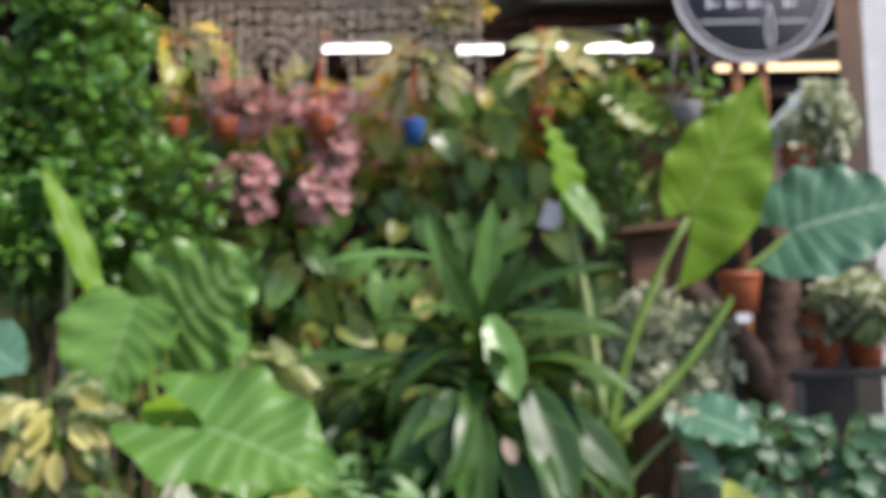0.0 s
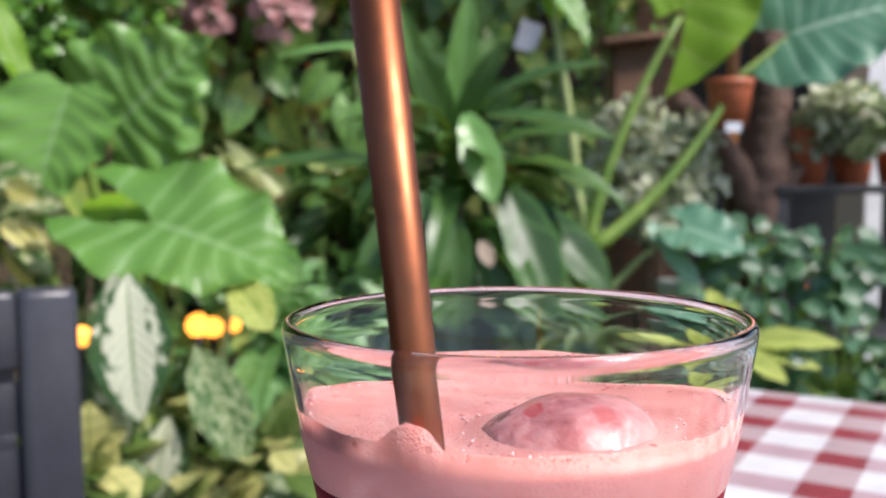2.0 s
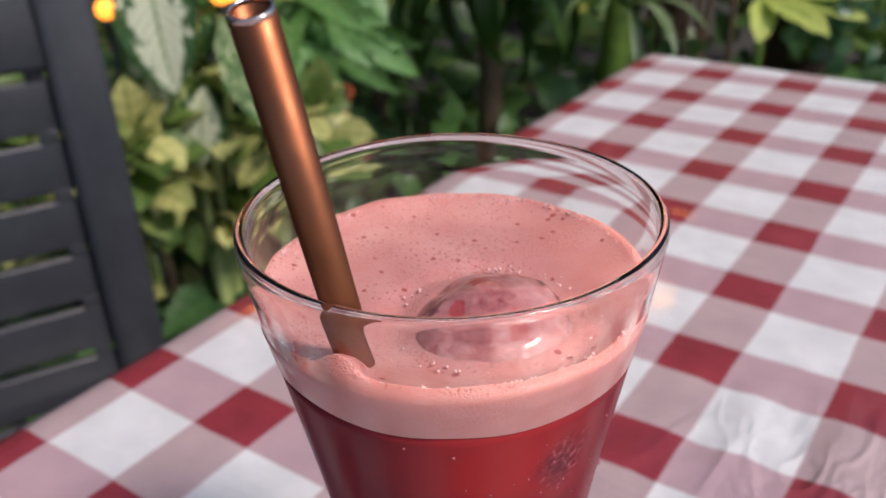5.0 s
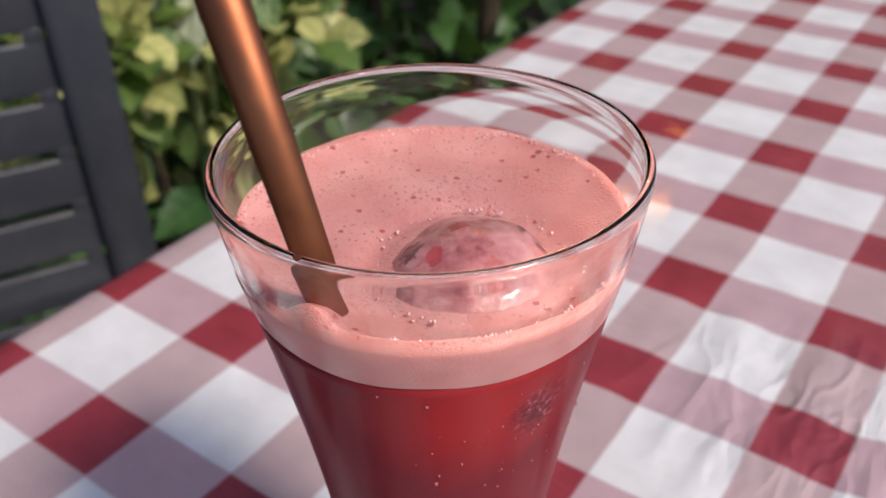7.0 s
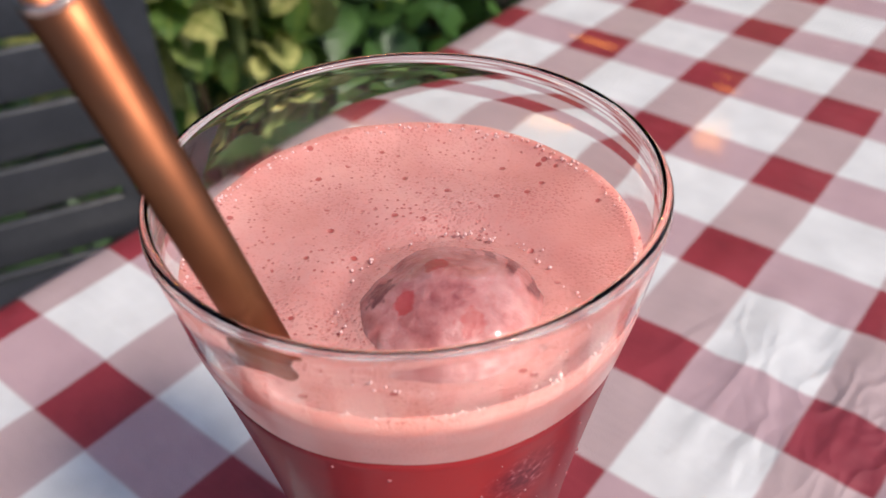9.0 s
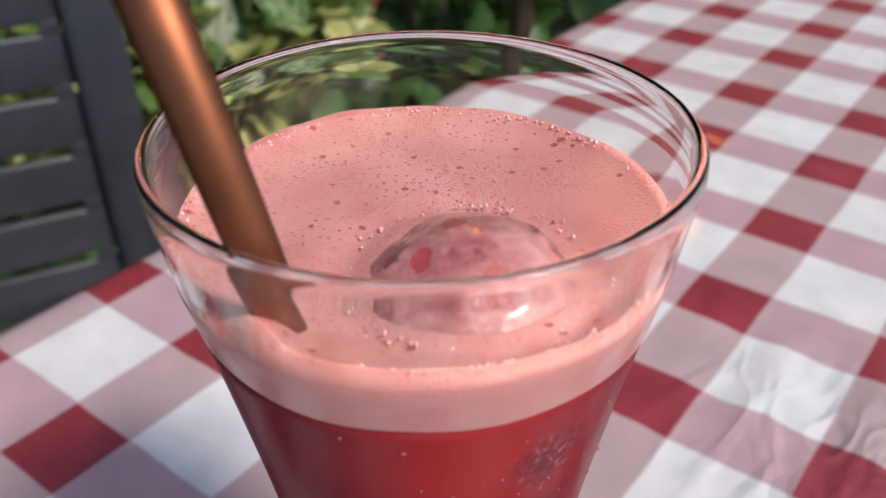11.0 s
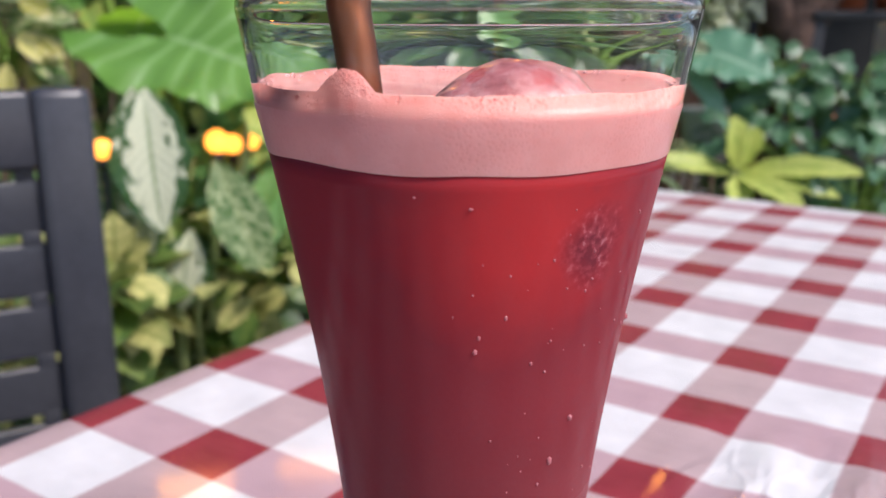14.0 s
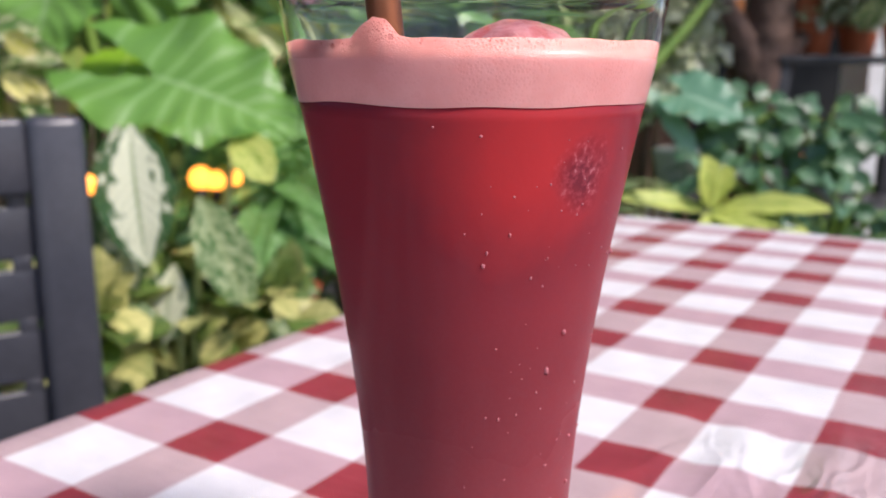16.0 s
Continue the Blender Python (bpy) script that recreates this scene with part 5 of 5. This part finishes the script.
def sign():
    r = 0.267
    s = thing("hanging_sign", "round dark grey sign with a white rim and spoon emblem", "sign", (1.013, 2.550, 2.191))
    s0 = s
    s = part("disc", lathe([(0, 0), (r * 0.97, 0), (r, 0.006), (r, 0.02), (0, 0.02)], 72), M["sign_grey"], s0, "dark grey board")
    part("rim", lathe([(r * 0.965, 0.020), (r * 1.0, 0.0205), (r * 1.0, 0.024), (r * 0.965, 0.024)], 72, closed=True), M["sign_white"], s)
    part("ring", lathe([(r * 0.875, 0.0202), (r * 0.89, 0.0202), (r * 0.89, 0.0225), (r * 0.875, 0.0225)], 72, closed=True), M["sign_white"], s)
    for x in (-0.29, 0.48):
        part("line", box(r * (0.75 if x < 0 else 0.4), r * 0.02, 0.002, (x * r, -0.47 * r, 0.0215)), M["sign_white"], s, smooth=False)
    for k, x in enumerate((-0.50, -0.24, 0.02, 0.46)):
        part("letter_bar", box(r * 0.16, r * 0.03, 0.002, (x * r, -0.25 * r, 0.0215)), M["sign_white"], s, smooth=False)
        part("letter_bar", box(r * 0.035, r * 0.3, 0.002, ((x - 0.06) * r, -0.15 * r, 0.0217)), M["sign_white"], s, smooth=False)
    hd = [Vector((0.19 * r + r * (0.042 - 0.02 * math.sin(a)) * math.cos(a), -0.52 * r + r * 0.26 * math.sin(a), 0.0215)) for a in np.linspace(0, 2 * math.pi, 28).tolist()]
    part("spoon_outline", tube(hd, r * 0.012, 6), M["sign_white"], s)
    s = s0
    s.rotation_euler = (radians(90), 0, 0)
    for x in (-0.3, 0.3):
        part("cord", tube([Vector((x * r, r * 0.95, 0.01)), Vector((x * r * 0.6, r * 2.2, 0.01))], 0.004, 5), M["string_pale"], s)


sign()

sh = thing("metal_shelf", "black metal plant shelf", "shelf", ((1.143, 2.250, 0.539))[:2] + (0,))
zs = ((1.132, 2.250, 0.908))[2]
for x in (-0.16, 0.30):
    for y in (0, 0.28):
        part("upright", box(0.035, 0.035, zs, (x, y, zs / 2), 0.003), M["black_metal"], sh)
for z in (zs + 0.012, zs * 0.55, zs * 0.15):
    part("shelf_board", box(0.50, 0.34, 0.024, (0.07, 0.14, z), 0.003), M["black_metal"], sh)
for k in range(4):
    pot((((1.107, 2.300, 0.952))[0] + 0.13 * k, 2.36, zs + 0.025), 0.06, 0.10, M["terracotta"], "terracotta pot on the black metal shelf", group="pots on the shelf")
slab("column", ((1.453, 2.700, 1.397))[:2] + (0,), (((1.554, 2.700, 1.395))[0] + 0.2, 2.9, 3.3), M["white_paint"], "white painted column at the shed front", "column")

# ---- ceiling tubes in the shed, cords, beads ----
for p, L, mm in (((1.067, 6.000, 3.118), 0.833, "tube_white"), ((-0.684, 6.000, 3.146), 0.488, "tube_white"), ((0.234, 6.000, 3.119), 0.325, "tube_white"), ((2.511, 6.000, 2.953), 1.097, "tube_warm")):
    t = thing("tube_lamp", "lit fluorescent tube lamp under the dark roof", "lamp", p)
    part("tube", tube([Vector((-L / 2, 0, 0)), Vector((L / 2, 0, 0))], 0.022, 10), M[mm], t)
    part("housing", box(L + 0.04, 0.07, 0.03, (0, 0.0, 0.045), 0.004), M["steel"], t)
    for x in (-L * 0.4, L * 0.4):
        part("hanger", tube([Vector((x, 0, 0.05)), Vector((x, 0, 3.3 - p[2]))], 0.005, 5), M["steel"], t)


def beads():
    c = thing("bead_curtain", "curtain of hanging strings with small pale beads", "curtain", (-0.527, 3.400, 2.525))
    rng = random.Random(97)
    w, h = 0.002, 0.406
    part("rail", tube([Vector((-345 * w, 0, 0.02)), Vector((345 * w, 0, 0.02))], 0.028, 8), M["wood_orange"], c)
    for k in range(64):
        x = (-335 + 670 * k / 63 + rng.uniform(-3, 3)) * w
        ln = h * rng.uniform(0.55, 1.25)
        bm = tube([Vector((x, 0, 0)), Vector((x, 0, -ln))], 0.0012, 4)
        z = -0.02
        while z > -ln:
            s = rng.uniform(0.012, 0.03)
            box(0.0085, 0.0085, s, (x, 0, z - s / 2), bm=bm)
            z -= s + rng.uniform(0.012, 0.05)
        part("strand", bm, M["bead"], c, smooth=False)


beads()
bush("fern_plant", "yellow-green fern hanging under the roof edge", (0.016, 3.500, 2.495), (0.16, 0.1, 0.1), 500, 0.05, M["fern"], 98, clumps=14, trunk=False)

# ---- amber lamps over the bead curtain ----
for x, z, L in ((-1.18, 2.76, 0.34), (-0.62, 2.66, 0.30), (0.22, 2.66, 0.30), (1.04, 2.74, 0.26)):
    t = thing("amber_lamp", "lit amber tube lamp over the bead curtain", "lamp", (x, 3.55, z))
    part("tube", tube([Vector((-L / 2, 0, 0)), Vector((L / 2, 0, 0))], 0.03, 12), M["amber_tube"], t)
    part("housing", box(L + 0.04, 0.07, 0.03, (0, 0, 0.05), 0.004), M["steel"], t)
    for u in (-L * 0.4, L * 0.4):
        part("hanger", tube([Vector((u, 0, 0.05)), Vector((u, 0, 3.3 - z))], 0.004, 5), M["steel"], t)
slab("roof_edge", (-2.2, 3.3, 3.3), (2.2, 4.3, 3.36), M["dark_roof"], "dark metal roof edge over the bead curtain", "roof")

# ---- warm garden lamps low among the leaves ----
for p, r in (((-0.500, 1.100, 0.732), 0.015), ((-0.365, 1.220, 0.727), 0.019), ((-0.346, 1.240, 0.720), 0.016), ((-0.317, 1.250, 0.723), 0.013), ((-0.331, 2.000, 0.653), 0.010), ((-0.266, 2.000, 0.638), 0.010)):
    t = thing("garden_lamp", "small warm lit garden bulb among the leaves", "lamp", p)
    bm = bmesh.new()
    bmesh.ops.create_uvsphere(bm, u_segments=16, v_segments=10, radius=r)
    bulb = bm
    so = part("socket", lathe([(0, -r * 2), (r * 0.5, -r * 1.9), (r * 0.5, -r * 0.85), (0, -r * 0.8)], 16), M["black_metal"], t)
    part("bulb", bulb, M["bulb"], so, "glowing warm bulb")
    part("stake", tube([Vector((0, 0, -r * 1.9)), Vector((0.0, 0.02, -p[2]))], 0.004, 6), M["black_metal"], t)


# ---- low dark leaves that fill the bed ----
def ground_cover():
    rng = random.Random(77)
    spots = []
    for k in range(2600):
        x, y = rng.uniform(-1.6, 1.9), rng.uniform(0.95, 2.7)
        z = 0.02 + rng.random() ** 1.5 * (0.18 + 0.18 * (y - 0.9))
        spots.append((Vector((x, y, z)), rnd_dir(rng, 0.3, 0.4), (rng.gauss(0, .5), -0.5, 1), rng.uniform(0.05, 0.11)))
    many("ground_cover", "heart", spots, M["ground_leaf"], None, "low dark green leaves covering the planting bed", "ground cover")


ground_cover()

# ---- small things on and before the wall ----
c = part("paper_card", box(0.098, 0.004, 0.129, m=pose(0, 0, 0, 0, 18, 0)), M["paper"], smooth=False)
c.location = (0.466, 3.700, 1.579)
tagged(c, "small white paper card stuck among the creepers", "card")
pp = thing("white_pipe", "short white plastic pipe standing among the shrubs", "pipe", ((-1.499, 3.080, 1.641))[:2] + (0,))
zt = ((-1.501, 3.080, 1.727))[2]
part("pipe", tube([Vector((0, 0, 0)), Vector((0, 0, zt))], 0.013, 12), M["white_paint"], pp)
part("collar", tube([Vector((0, 0, zt - 0.09)), Vector((0, 0, zt - 0.06))], 0.016, 12), M["white_paint"], pp)
hp = pot((0.782, 2.545, 1.722), 0.050, 0.070, M["steel"], "grey-white hanging pot on pale cords beside the sign")
for x in (-0.055, 0.05):
    part("cord", tube([Vector((x, 0, 0.07)), Vector((x * 0.35, 0.0, 0.34))], 0.003, 5), M["string_pale"], hp)
dl = leaf(None, "oval", (0.099, 1.500, 0.838), (0.118, 1.480, 0.788), (0.1, -1, 0.2), 0.033, M["dead"], 0.3, 0.2, 0.05, 0, 10, 3, 201, "dead_leaf")
tagged(dl, "pale brown dead leaf caught on the dracaena", "leaf")
yl = leaf(None, "heart", (-0.087, 2.200, 1.144), (-0.081, 2.180, 1.082), (0.1, -1, 0.1), 0.065, M["yellow_leaf"], 0.2, 0.1, 0.03, 0, 10, 4, 202, "fallen_leaf")
tagged(yl, "yellow heart-shaped leaf hanging before the creeper", "leaf")
for k, p in enumerate(((-0.661, 3.700, 1.313), (-0.583, 3.700, 1.152), (-0.779, 3.700, 1.787), (-0.487, 3.700, 1.454), (-0.629, 3.750, 1.003))):
    bm = bmesh.new()
    bmesh.ops.create_icosphere(bm, subdivisions=2, radius=0.011, matrix=Matrix.Diagonal((0.7, 0.7, 1.4, 1)))
    for v in bm.verts:
        v.co *= 1 + 0.25 * noise.noise(v.co * 60 + Vector((k, 0, 0)))
    o = part("flower_bud", bm, M["red"])
    o.location, o.rotation_euler = p, (0, radians(40 * k), 0)
    tagged(o, "small red flower bud on the creeper", "flower", "buds on the creeper")
tg = part("price_tag", box(0.039, 0.003, 0.024), M["paper"], smooth=False)
tg.location = (0.769, 2.030, 1.080)
tagged(tg, "small white tag under the pot", "tag")
# inside the shed
cb = thing("cabinet", "brown wooden cabinet standing in the shed", "cabinet", ((1.657, 6.400, 1.841))[:2] + (0,))
zc = ((1.698, 6.400, 2.950))[2]
part("body", box(0.5, 0.4, zc, (0, 0, zc / 2), 0.01), M["wood_brown"], cb)
part("door", box(0.44, 0.02, zc * 0.5, (0, -0.212, zc * 0.7), 0.004), M["wood_brown"], cb)
bl = slab("roof_panel", (0, 0, 0), (0.22, 0.02, 0.13), M["pale_blue"], "pale blue translucent roof sheet catching daylight", "panel")
bl.location, bl.rotation_euler = (1.488, 3.400, 1.957), (0, radians(-48), 0)
for a_, b_ in (((0.906, 5.000, 1.926), (1.774, 5.000, 2.870)), ((1.890, 4.600, 2.563), (2.436, 4.600, 2.820)), ((0.777, 5.200, 2.546), (1.463, 5.200, 2.528))):
    bm = tube([Vector(a_), Vector(b_)], 0.018, 6)
    tagged(part("steel_bar", bm, M["steel"]), "grey steel roof brace in the shed", "bar", kind="structure")
cl = thing("prayer_plant", "potted plant with dark striped leaves on the shelf", "plant", (1.259, 2.200, 1.017))
sprout(cl, (1.231, 2.150, 1.104), 16, "oval", (0.07, 0.11), M["croton"], (0.10, 0.07, 0.08), 203, ratio=0.5)
